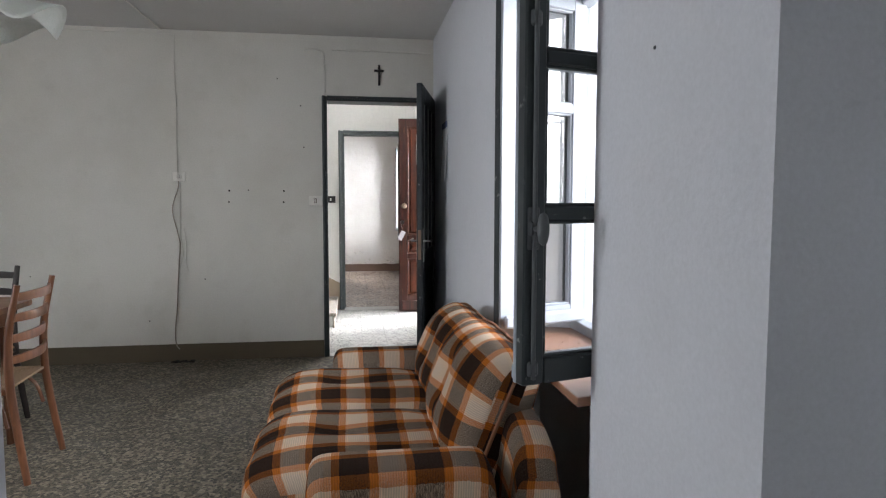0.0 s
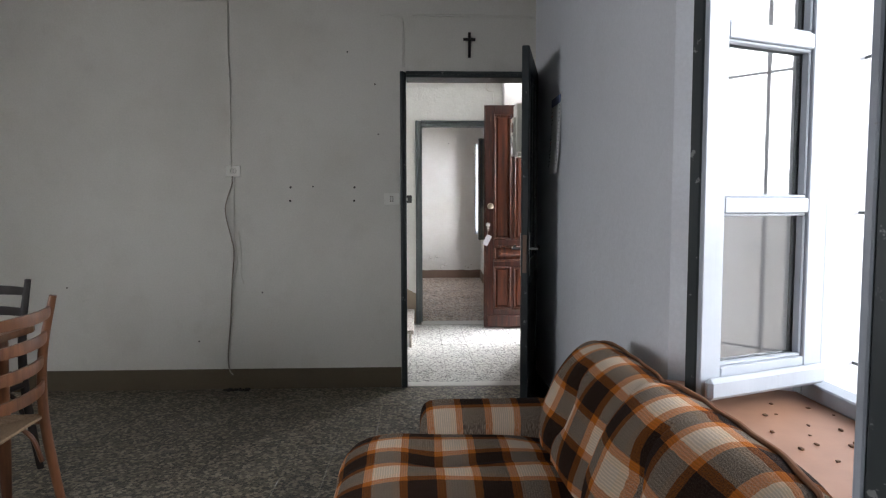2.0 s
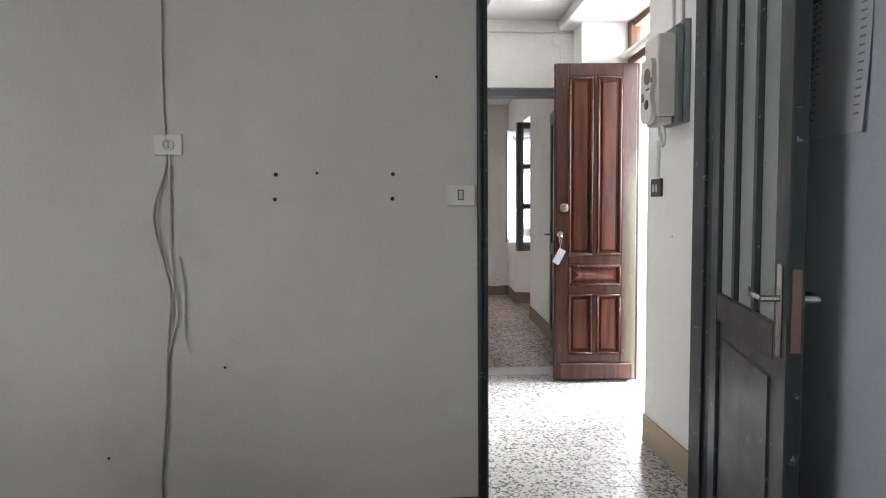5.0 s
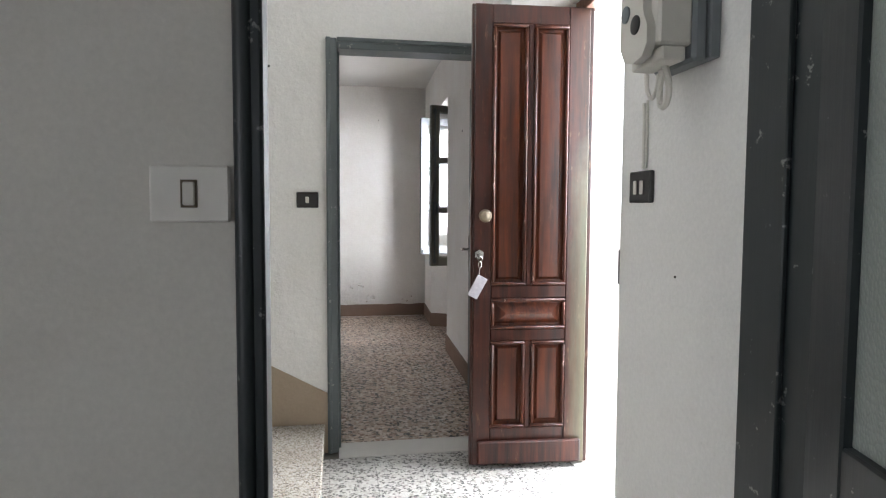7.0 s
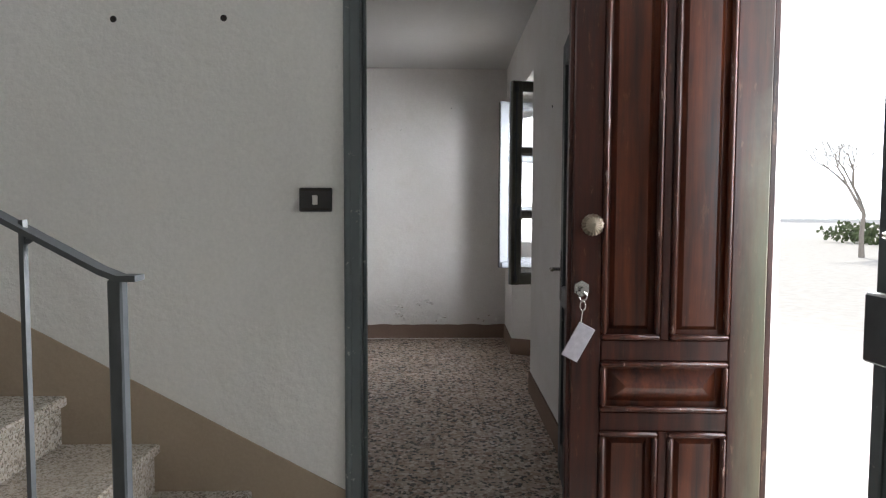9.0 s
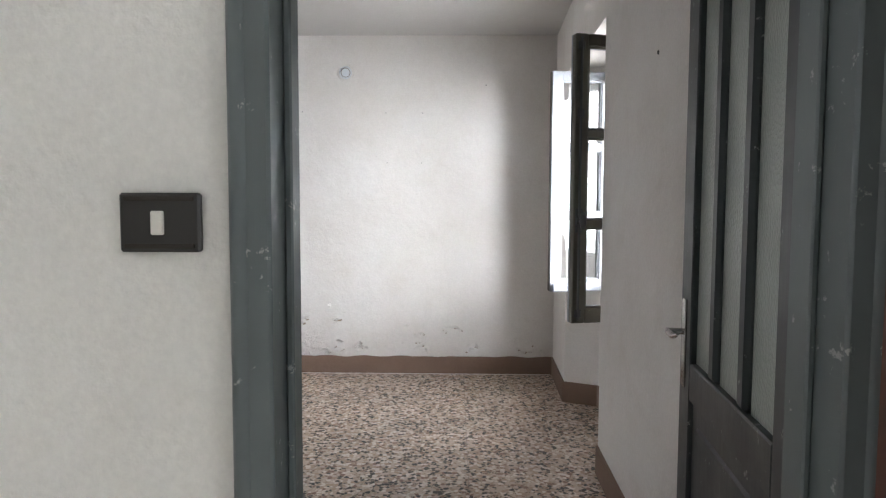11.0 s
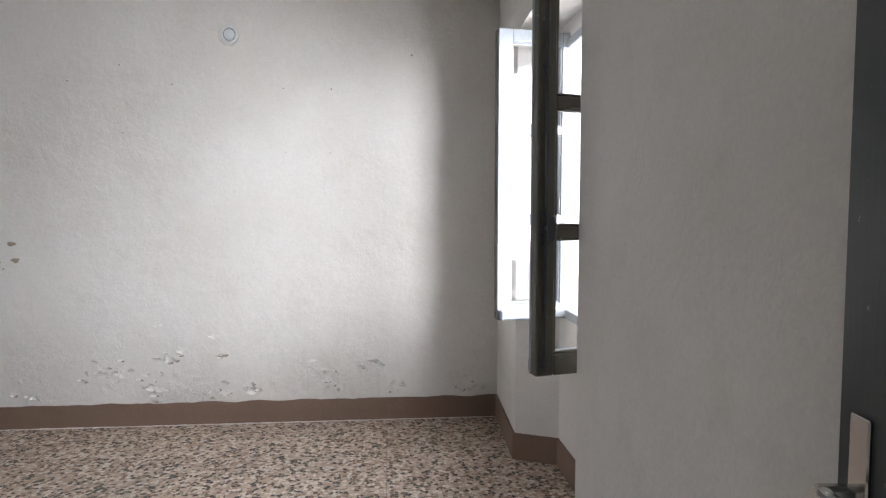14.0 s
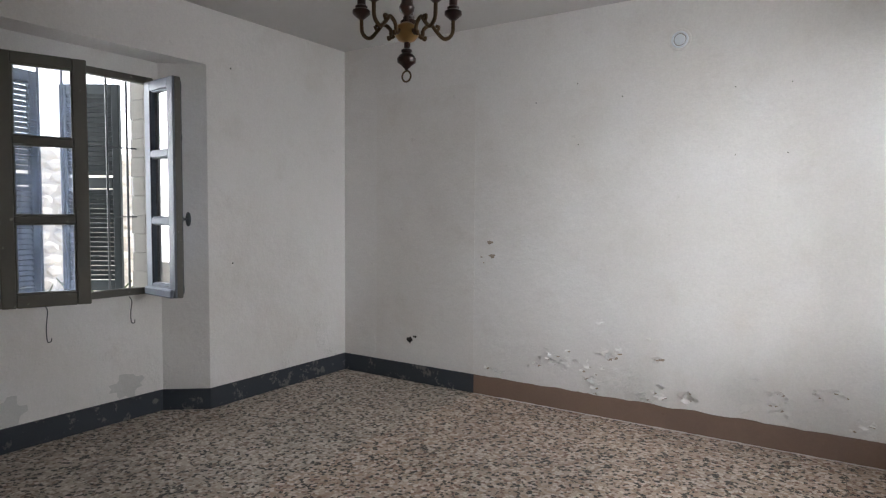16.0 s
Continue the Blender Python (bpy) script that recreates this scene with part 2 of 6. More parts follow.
STEP = terrazzo("terrazzo_step", (0.44, 0.39, 0.32), CHIPS_H, 150, 0.6, 0.7, (0.36, 0.30, 0.235))
JOINT = plain("joint_cement", (0.16, 0.145, 0.125), 0.9)
MARBLE = plain("threshold_marble", (0.62, 0.60, 0.56), 0.4, 0, 0.12, 9)
GREEN = paint("door_paint_green_grey", (0.022, 0.029, 0.031), (0.26, 0.27, 0.26), 0.34, 0.18)
GREEN_L = paint("door_paint_slate", (0.10, 0.118, 0.118), (0.35, 0.35, 0.33), 0.32, 0.25)
OLIVE = paint("window_paint_olive", (0.11, 0.105, 0.085), (0.32, 0.30, 0.26), 0.4, 0.2)
# White outer paint of a dim leaf, its bluish shade put into the colour
WHITE_SHADED = paint("window_paint_white_shaded", (0.13, 0.15, 0.18), (0.12, 0.12, 0.11), 0.4, 0.2, 40)
WHITE = paint("window_paint_white", (0.32, 0.345, 0.38), (0.30, 0.29, 0.26), 0.4, 0.1, 40)
SHUTTER = paint("shutter_paint_green", (0.008, 0.016, 0.018), (0.06, 0.065, 0.065), 0.5, 0.1)
DOORWOOD = wood("door_wood_red", (0.012, 0.003, 0.002), (0.10, 0.020, 0.0075), 0.30, (34, 34, 2.0), (0.36, 0.20, 0.12), 0.25)
PANELWOOD = wood("panel_wood_red", (0.025, 0.006, 0.003), (0.19, 0.042, 0.012), 0.28, (26, 26, 1.6), (0.30, 0.14, 0.07), 0.15)
# Pale streaks are wear together with gloss highlights painted into the colour
EDGEWOOD = wood("moulding_wood_worn_glinting", (0.025, 0.008, 0.005), (0.14, 0.034, 0.014), 0.28, (34, 34, 2.0), (0.62, 0.47, 0.40), 0.75)
BLEACHED = bleached("door_wood_bleached")
PALEWOOD = wood("frame_wood_worn", (0.10, 0.04, 0.025), (0.28, 0.15, 0.09), 0.5, (34, 34, 2.0), (0.45, 0.35, 0.26), 0.4)
SILLWOOD = plain("sill_terracotta_paint", (0.30, 0.155, 0.095), 0.5, 0, 0.2, 12)
CHAIRWOOD = wood("chair_wood_honey", (0.10, 0.034, 0.012), (0.27, 0.105, 0.042), 0.35, (26, 26, 3))
DARKWOOD = wood("chair_wood_dark", (0.008, 0.005, 0.004), (0.022, 0.012, 0.009), 0.55, (26, 26, 3))
TABLEWOOD = wood("table_wood", (0.17, 0.07, 0.03), (0.36, 0.18, 0.085), 0.3, (3, 26, 26))
GLASS = glass("window_glass", dirt=0.03)
# Film of dust, with the sky's blue light mixed into its colour
DUSTY = glass("dusty_skylit_glass", dirt=0.22, dust=(0.42, 0.52, 0.72))
RIBBED, nt, b = material("ribbed_glass", 0.3)
nt.links.new(mixc(nt, noise_out(nt, coords(nt), 7, 4, 0.6), (0.28, 0.32, 0.29), (0.37, 0.41, 0.38)), b.inputs["Base Color"])
dimple = node(nt, "ShaderNodeTexVoronoi", Scale=1.0)
nt.links.new(coords(nt, (150, 150, 110)), dimple.inputs["Vector"])
bump(nt, b, dimple.outputs["Distance"], 0.7, 0.003)
IRON = plain("painted_iron", (0.075, 0.082, 0.085), 0.45, 0.2, 0.3)
AGED = plain("aged_metal", (0.40, 0.34, 0.26), 0.38, 1.0, 0.2)
CHROME = plain("worn_chrome", (0.55, 0.54, 0.52), 0.22, 1.0, 0.1)
BRASS = plain("old_brass", (0.42, 0.27, 0.11), 0.35, 1.0, 0.25)
BLACK = plain("black_plastic", (0.014, 0.012, 0.011), 0.35)
IVORY = plain("ivory_plastic", (0.74, 0.72, 0.66), 0.35, 0, 0.08)
CREAM = plain("cream_plastic", (0.62, 0.60, 0.54), 0.4, 0, 0.06)
GROUND = plain("pale_gravel", (0.52, 0.50, 0.46), 0.9, 0, 0.25, 6)
# Stone colour raised to stand in for full sun on the garden wall
LIT_STONE = plain("sunlit_stone", (0.76, 0.72, 0.65), 0.9, 0, 0.22, 9)
CONCRETE = plaster("bare_cement", (0.25, 0.235, 0.21), (0.15, 0.14, 0.12), 0.6, 0.9)
STONE = plain("rough_stone", (0.34, 0.30, 0.25), 0.9, 0, 0.4, 14)


# ---- mesh helpers ----
def box(bm, x0, y0, z0, x1, y1, z1, mi=0):
    vs = [bm.verts.new((x, y, z)) for x in (x0, x1) for y in (y0, y1) for z in (z0, z1)]
    for f in ((0, 1, 3, 2), (4, 6, 7, 5), (0, 4, 5, 1), (2, 3, 7, 6), (0, 2, 6, 4), (1, 5, 7, 3)):
        bm.faces.new([vs[i] for i in f]).material_index = mi


def prism(bm, outline, z0, z1, mi=0):
    """An upright prism over an outline of (x, y), counter-clockwise."""
    lo = [bm.verts.new((x, y, z0)) for x, y in outline]
    hi = [bm.verts.new((x, y, z1)) for x, y in outline]
    bm.faces.new(lo[::-1]).material_index = mi
    bm.faces.new(hi).material_index = mi
    n = len(lo)
    for i in range(n):
        bm.faces.new((lo[i], lo[(i + 1) % n], hi[(i + 1) % n], hi[i])).material_index = mi


def soften(bm, width, segments=2):
    bmesh.ops.recalc_face_normals(bm, faces=bm.faces)
    bmesh.ops.bevel(bm, geom=list(bm.edges), offset=width, segments=segments, affect='EDGES', profile=0.6)


def lathe(bm, profile, centre=(0, 0, 0), steps=20):
    """Turned shape round z from a profile of (radius, height)."""
    rings = []
    for r, z in profile:
        rings.append([bm.verts.new((centre[0] + r * math.cos(a * math.tau / steps), centre[1] + r * math.sin(a * math.tau / steps), centre[2] + z)) for a in range(steps)])
    for a, b in zip(rings, rings[1:]):
        for i in range(steps):
            j = (i + 1) % steps
            bm.faces.new((a[i], a[j], b[j], b[i]))
    bm.faces.new(rings[0][::-1])
    bm.faces.new(rings[-1])


def tube(bm, points, radius, steps=8, radii=None):
    """A round rod along a line of points."""
    pts = [Vector(p) for p in points]
    rings = []
    for i, p in enumerate(pts):
        d = (pts[min(i + 1, len(pts) - 1)] - pts[max(i - 1, 0)]).normalized()
        u = d.cross(Vector((0.31, 0.17, 0.93)))
        if u.length < 0.05:
            u = d.cross(Vector((1, 0, 0)))
        u.normalize()
        w = d.cross(u)
        r = radii[i] if radii else radius
        rings.append([bm.verts.new(p + r * (math.cos(a * math.tau / steps) * u + math.sin(a * math.tau / steps) * w)) for a in range(steps)])
    for a, b in zip(rings, rings[1:]):
        for i in range(steps):
            j = (i + 1) % steps
            bm.faces.new((a[i], a[j], b[j], b[i]))
    bm.faces.new(rings[0][::-1])
    bm.faces.new(rings[-1])


def curve_points(points, n=8):
    """A smooth line through points."""
    p = [Vector(q) for q in points]
    p = [2 * p[0] - p[1]] + p + [2 * p[-1] - p[-2]]
    out = []
    for i in range(1, len(p) - 2):
        for k in range(n):
            t = k / n
            out.append(0.5 * (2 * p[i] + (p[i + 1] - p[i - 1]) * t + (2 * p[i - 1] - 5 * p[i] + 4 * p[i + 1] - p[i + 2]) * t * t + (3 * p[i] - p[i - 1] - 3 * p[i + 1] + p[i + 2]) * t ** 3))
    out.append(p[-2])
    return out


def mesh_of(name, bm, mats, smooth=False):
    bmesh.ops.recalc_face_normals(bm, faces=bm.faces)
    me = bpy.data.meshes.new(name)
    bm.to_mesh(me)
    bm.free()
    for m in mats if isinstance(mats, (list, tuple)) else (mats,):
        me.materials.append(m)
    if smooth:
        me.polygons.foreach_set("use_smooth", [True] * len(me.polygons))
        me.set_sharp_from_angle(angle=radians(40))
    return me


def part(name, bm, mats, parent, label="", smooth=False):
    ob = new(name, mesh_of(name, bm, mats, smooth))
    ob.parent = parent
    if label:
        tagged(ob, label)
    return ob


def thing(name, label, category, m=None, group="", kind=""):
    ob = tagged(new(name), label, category, group, kind)
    if m is not None:
        ob.matrix_world = m
    return ob


def solid(name, bm, mats, label, category, kind="", smooth=False, group=""):
    return tagged(new(name, mesh_of(name, bm, mats, smooth)), label, category, group, kind)


def boxes(name, mat, label, category, *bs):
    bm = bmesh.new()
    for b in bs:
        box(bm, *b)
    return solid(name, bm, mat, label, category, "structure")


# ---- structure ----
XA, XH, XC = 0.875, 0.955, 1.10      # inner faces of the front wall in the three rooms
XO = 1.42                            # its outer face
XF = 1.20                            # plane of the living room's window
ZA, ZH, ZC = 2.61, 2.62, 2.68        # ceilings
XW = 1.46                            # outer face of the far room
YB, YT = 2.345, 2.46                 # partition between hall and far room
YE, XL, XLA = 6.513, -3.207, -3.62   # far wall, left walls

boxes("wall_living_back", WALL_A, "cream painted plaster wall with nail holes and a door opening", "wall",
      (XLA, 0, 0, -0.03, 0.16, ZA), (-0.03, 0, 2.13, 0.905, 0.16, ZA), (0.905, 0, 0, XO, 0.16, ZA))
bm = bmesh.new()
box(bm, XA, -4.30, 0, XO, -3.52, ZA)
prism(bm, ((XA, -2.33), (XF, -2.49), (XO, -2.49), (XO, -0.0), (XA, -0.0)), 0, ZA)
box(bm, XA + 0.17, -3.45, 0, XO, -2.49, 0.67)
prism(bm, ((XA, -3.52), (XF, -3.45), (XF, -2.49), (XA, -2.33)), 2.27, ZA)
prism(bm, ((XF, -3.45), (XO, -3.45), (XO, -2.49), (XF, -2.49)), 2.17, ZA)
prism(bm, ((XA, -3.52), (XO, -3.52), (XO, -3.45), (XF, -3.45)), 0, ZA)
solid("wall_living_front", bm, WALL_B, "pale blue-white plaster outer wall with a splayed window niche", "wall", "structure")
boxes("wall_living_left", WALL_A, "cream painted plaster wall with a window opening", "wall",
      (XLA - 0.3, -4.62, 0, XLA, -4.05, ZA), (XLA - 0.3, -3.05, 0, XLA, 0.16, ZA), (XLA - 0.3, -4.05, 0, XLA, -3.05, 0.85), (XLA - 0.3, -4.05, 2.2, XLA, -3.05, ZA))
boxes("wall_living_near", WALL_B, "white plaster wall with a wide opening", "wall",
      (XLA, -4.62, 0, -0.30, -4.3, ZA), (0.845, -4.33, 0, XO, -4.3, ZA), (-0.30, -4.62, 2.3, 0.845, -4.3, ZA))
# The back opening is never in view; it is cut for the added lamp
boxes("wall_entry_room", WALL_B, "plain white plaster walls closing the first room, with an added unseen window", "wall",
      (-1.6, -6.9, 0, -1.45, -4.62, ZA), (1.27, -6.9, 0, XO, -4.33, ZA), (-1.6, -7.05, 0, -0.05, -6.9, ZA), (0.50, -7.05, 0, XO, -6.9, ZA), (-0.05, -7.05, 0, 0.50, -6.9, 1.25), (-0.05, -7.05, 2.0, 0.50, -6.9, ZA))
boxes("wall_hall_front", WALL_H, "white plaster wall beside the entrance", "wall",
      (XH, 0.16, 0, XO, 0.88, ZH), (XH, 2.13, 0, XO, YT, ZH), (XH, 0.88, 2.56, XO, 2.13, ZH))
boxes("wall_hall_back", WALL_H, "rough white plaster partition with a door opening", "wall",
      (-3.4, YB, 0, 0.06, YT, ZC), (0.06, YB, 2.12, 0.92, YT, ZC), (0.92, YB, 0, XH, YT, ZC))
# Upper opening is invented and unseen; it only admits the stair lamp
boxes("wall_hall_left", WALL_H, "white plaster wall closing the stairs, with an added opening for light", "wall",
      (-3.4, 0.16, 0, -3.25, YB, 2.85), (-3.4, 0.16, 4.05, -3.25, YB, 4.6), (-3.4, 0.16, 2.85, -3.25, 0.80, 4.05), (-3.4, 1.80, 2.85, -3.25, YB, 4.05))
bm = bmesh.new()
prism(bm, ((XH + 0.055, YT), (XW, YT), (XW, 4.72), (1.33, 4.72), (1.083, 4.62)), 0, ZC)
prism(bm, ((1.117, 5.80), (1.33, 5.70), (XW, 5.70), (XW, YE + 0.3), (1.15, YE + 0.3), (1.15, YE)), 0, ZC)
box(bm, 1.33, 4.72, 0, XW, 5.70, 0.80)
prism(bm, ((1.083, 4.62), (1.33, 4.72), (1.33, 5.70), (1.117, 5.80)), 2.26, ZC)
prism(bm, ((1.33, 4.72), (XW, 4.72), (XW, 5.70), (1.33, 5.70)), 2.17, ZC)
solid("wall_far_room_front", bm, WALL_C, "white plaster outer wall with a deep window niche", "wall", "structure")
boxes("wall_far_room_back", WALL_C, "white plaster wall with blistered paint low down", "wall", (XL - 0.45, YE, 0, 1.15, YE + 0.3, ZC))
bm = bmesh.new()
prism(bm, ((XL, 5.165), (XL, YE), (XL - 0.45, YE), (XL - 0.45, 4.90), (XL - 0.24, 4.97)), 0, ZC)
prism(bm, ((XL, YT), (XL, 3.72), (XL - 0.24, 3.90), (XL - 0.45, 3.96), (XL - 0.45, YT)), 0, ZC)
prism(bm, ((XL - 0.24, 3.90), (XL - 0.24, 4.97), (XL - 0.45, 4.90), (XL - 0.45, 3.96)), 0, 0.80)
prism(bm, ((XL, 3.72), (XL, 5.165), (XL - 0.24, 4.97), (XL - 0.24, 3.90)), 2.31, ZC)
prism(bm, ((XL - 0.24, 3.90), (XL - 0.24, 4.97), (XL - 0.45, 4.90), (XL - 0.45, 3.96)), 2.20, ZC)
solid("wall_far_room_left", bm, WALL_C, "white plaster wall with a deep window niche", "wall", "structure")

boxes("ceiling_living", CEIL, "grey-white painted plaster ceiling", "ceiling", (XLA, -4.3, ZA, XA, 0, ZA + 0.15))
boxes("ceiling_entry_room", CEIL, "grey-white painted plaster ceiling", "ceiling", (-1.6, -7.05, ZA, XO, -4.3, ZA + 0.15))
boxes("ceiling_hall", CEIL, "white plaster hall ceiling", "ceiling", (0.30, 0.0, ZH, XO, YB, ZH + 0.15), (-3.4, 0.0, 4.6, 0.30, YB, 4.7), (0.28, 0.16, ZH, 0.30, YB, 4.6))
boxes("ceiling_far_room", CEIL, "white painted plaster ceiling", "ceiling", (XL, YB, ZC, 1.5, YE, ZC + 0.15))
boxes("wall_stair_upper", WALL_H, "white plaster wall above the stairs", "wall", (-3.4, 0.0, ZA, 0.28, 0.16, 4.6), (-3.4, YB, ZC + 0.15, 0.28, YT, 4.6))
boxes("floor", JOINT, "cement floor bed under the terrazzo tiles", "floor", (XLA, -7.05, -0.12, XO, YE, -0.012))
boxes("ground", GROUND, "sunlit pale gravel yard", "ground", (XO, -400, -0.3, 400, 400, -0.14), (-400, -400, -0.3, XL - 0.45, 400, -0.14), (XL - 0.45, -400, -0.3, XO, -7.05, -0.14))


# ---- doors ----
def bar(bm, x0, y0, z0, x1, y1, z1, b=0.004):
    t = bmesh.new()
    box(t, x0, y0, z0, x1, y1, z1)
    soften(t, b, 1)
    me = bpy.data.meshes.new("tmp")
    t.to_mesh(me)
    t.free()
    bm.from_mesh(me)
    bpy.data.meshes.remove(me)


def one(name, mat, parent, *b, bevel=0.004, label="", smooth=False):
    bm = bmesh.new()
    bar(bm, *b, b=bevel)
    return part(name, bm, mat, parent, label, smooth)


def door_frame(name, label, x0, x1, y0, y1, top, w, mat, rebate=False):
    """Timber lining of a door opening, with a stop and an architrave moulding."""
    fr = thing(name, label, "door frame", kind="structure")
    for i, (a, b) in enumerate(((x0, x0 + w), (x1 - w, x1))):
        bm = bmesh.new()
        s = 1 if i == 0 else -1
        e = b if i == 0 else a
        if rebate and i == 0:
            bar(bm, a, y0 - 0.018, 0, b, y0 + 0.055, top, b=0.005)
            bar(bm, a, y0 + 0.055, 0, b - 0.020, y1 + 0.018, top, b=0.005)
        else:
            bar(bm, a, y0 - 0.018, 0, b, y1 + 0.018, top, b=0.005)
            bar(bm, min(e, e + s * 0.012), y0 + 0.05, 0, max(e, e + s * 0.012), y1 - 0.02, top - w, b=0.003)
        o = a if i == 0 else b
        bar(bm, min(o - s * 0.004, o + s * 0.022), y0 - 0.020, 0, max(o - s * 0.004, o + s * 0.022), y0 - 0.008, top + 0.004, b=0.005)
        tube(bm, ((o + s * 0.009, y0 - 0.012, 0), (o + s * 0.009, y0 - 0.012, top)), 0.013, 14)
        part("jamb", bm, mat, fr, "", True)
    bm = bmesh.new()
    bar(bm, x0 + w, y0 - 0.016, top - w, x1 - w, y1 + 0.016, top, b=0.005)
    bar(bm, x0 + w, y0 - 0.030, top - 0.02, x1 - w, y0 - 0.014, top + 0.003, b=0.005)
    part("head", bm, mat, fr)
    return fr


def lever(parent, x, y, z, s, way):
    """Lever handle on a long plate; s: side of the leaf (-1 or 1), way: the lever's direction along x."""
    one("handle_plate", CHROME, parent, x - 0.018, min(y, y + s * 0.006), z - 0.15, x + 0.018, max(y, y + s * 0.006), z + 0.09, bevel=0.002, label="worn chrome plate")
    bm = bmesh.new()
    tube(bm, ((x, y, z), (x, y + s * 0.05, z)), 0.009)
    tube(bm, curve_points(((x, y + s * 0.045, z), (x + way * 0.04, y + s * 0.052, z + 0.004), (x + way * 0.085, y + s * 0.05, z + 0.003), (x + way * 0.115, y + s * 0.045, z + 0.014))), 0.009, radii=[0.008] * 17 + [0.006] * 4 + [0.004] * 4)
    part("door_handle", bm, CHROME, parent, "chrome lever handle", True)


def glazed_leaf(name, label, w, h, m, mat):
    """Panelled door leaf, hinge at x = 0, with three tall strips of ribbed glass above one panel."""
    d = thing(name, label, "door", m)
    t, st, zr = 0.04, 0.105, 0.915
    for a in (0.0, w - st):
        one("stile", mat, d, a, 0, 0, a + st, t, h)
    one("bottom_rail", mat, d, st, 0, 0, w - st, t, 0.16)
    one("lock_rail", mat, d, st, 0, zr - 0.10, w - st, t, zr)
    one("top_rail", mat, d, st, 0, h - 0.11, w - st, t, h)
    gap = (w - 2 * st - 2 * 0.05) / 3
    for i in range(3):
        x = st + i * (gap + 0.05)
        one("glass_strip", RIBBED, d, x, 0.016, zr, x + gap, 0.023, h - 0.11, bevel=0.001, label="ribbed frosted glass")
        if i < 2:
            one("muntin", mat, d, x + gap, 0.002, zr, x + gap + 0.05, t - 0.002, h - 0.11, bevel=0.010)
    bm = bmesh.new()
    bar(bm, st, 0.012, 0.16, w - st, 0.028, zr - 0.10, b=0.002)
    bar(bm, st + 0.05, 0.006, 0.21, w - st - 0.05, 0.034, zr - 0.15, b=0.008)
    part("panel", bm, mat, d)
    lever(d, w - 0.05, 0, 0.99, -1, -1)
    lever(d, w - 0.05, t, 0.99, 1, -1)
    one("lock_case", SKIRT_C, d, w - 0.001, 0.010, 0.86, w + 0.003, 0.032, 1.07, bevel=0.001, label="rusty lock forend")
    return d


door_frame("door_frame_living", "dark green painted timber door frame, chipped", -0.03, 0.905, 0.0, 0.16, 2.13, 0.036, GREEN, True)
door_frame("door_frame_far", "slate grey painted moulded door frame", 0.06, 0.92, YB, YT, 2.12, 0.052, GREEN_L)
glazed_leaf("glazed_door", "open slate-painted door with ribbed glass strips", 0.835, 2.09, pose(0.852, -0.025, 0.012, 0, 0, 255.8), GREEN)
glazed_leaf("glazed_door", "open slate-painted door with ribbed glass strips", 0.785, 2.05, pose(0.892, YT + 0.014, 0.012, 0, 0, 83) @ pose(0, -0.04, 0), GREEN)


def raised_panel(bm, x0, z0, x1, z1, y, bevel, high):
    """A panel with sloping margins that stands proud of its bed."""
    lo = [bm.verts.new(p) for p in ((x0, y, z0), (x1, y, z0), (x1, y, z1), (x0, y, z1))]
    hi = [bm.verts.new(p) for p in ((x0 + bevel, y - high, z0 + bevel), (x1 - bevel, y - high, z0 + bevel), (x1 - bevel, y - high, z1 - bevel), (x0 + bevel, y - high, z1 - bevel))]
    for i in range(4):
        j = (i + 1) % 4
        bm.faces.new((lo[i], lo[j], hi[j], hi[i]))
    bm.faces.new(hi)


def moulding(bm, x0, z0, x1, z1, y, w=0.016):
    """A rounded moulding round a panel."""
    for b in ((x0 - w, z0 - w, x1 + w, z0), (x0 - w, z1, x1 + w, z1 + w), (x0 - w, z0, x0, z1), (x1, z0, x1 + w, z1)):
        bar(bm, b[0], y - 0.012, b[1], b[2], y + 0.01, b[3], b=0.006)


TAG = plain("grubby_paper", (0.40, 0.38, 0.41), 0.7, 0, 0.3, 60)


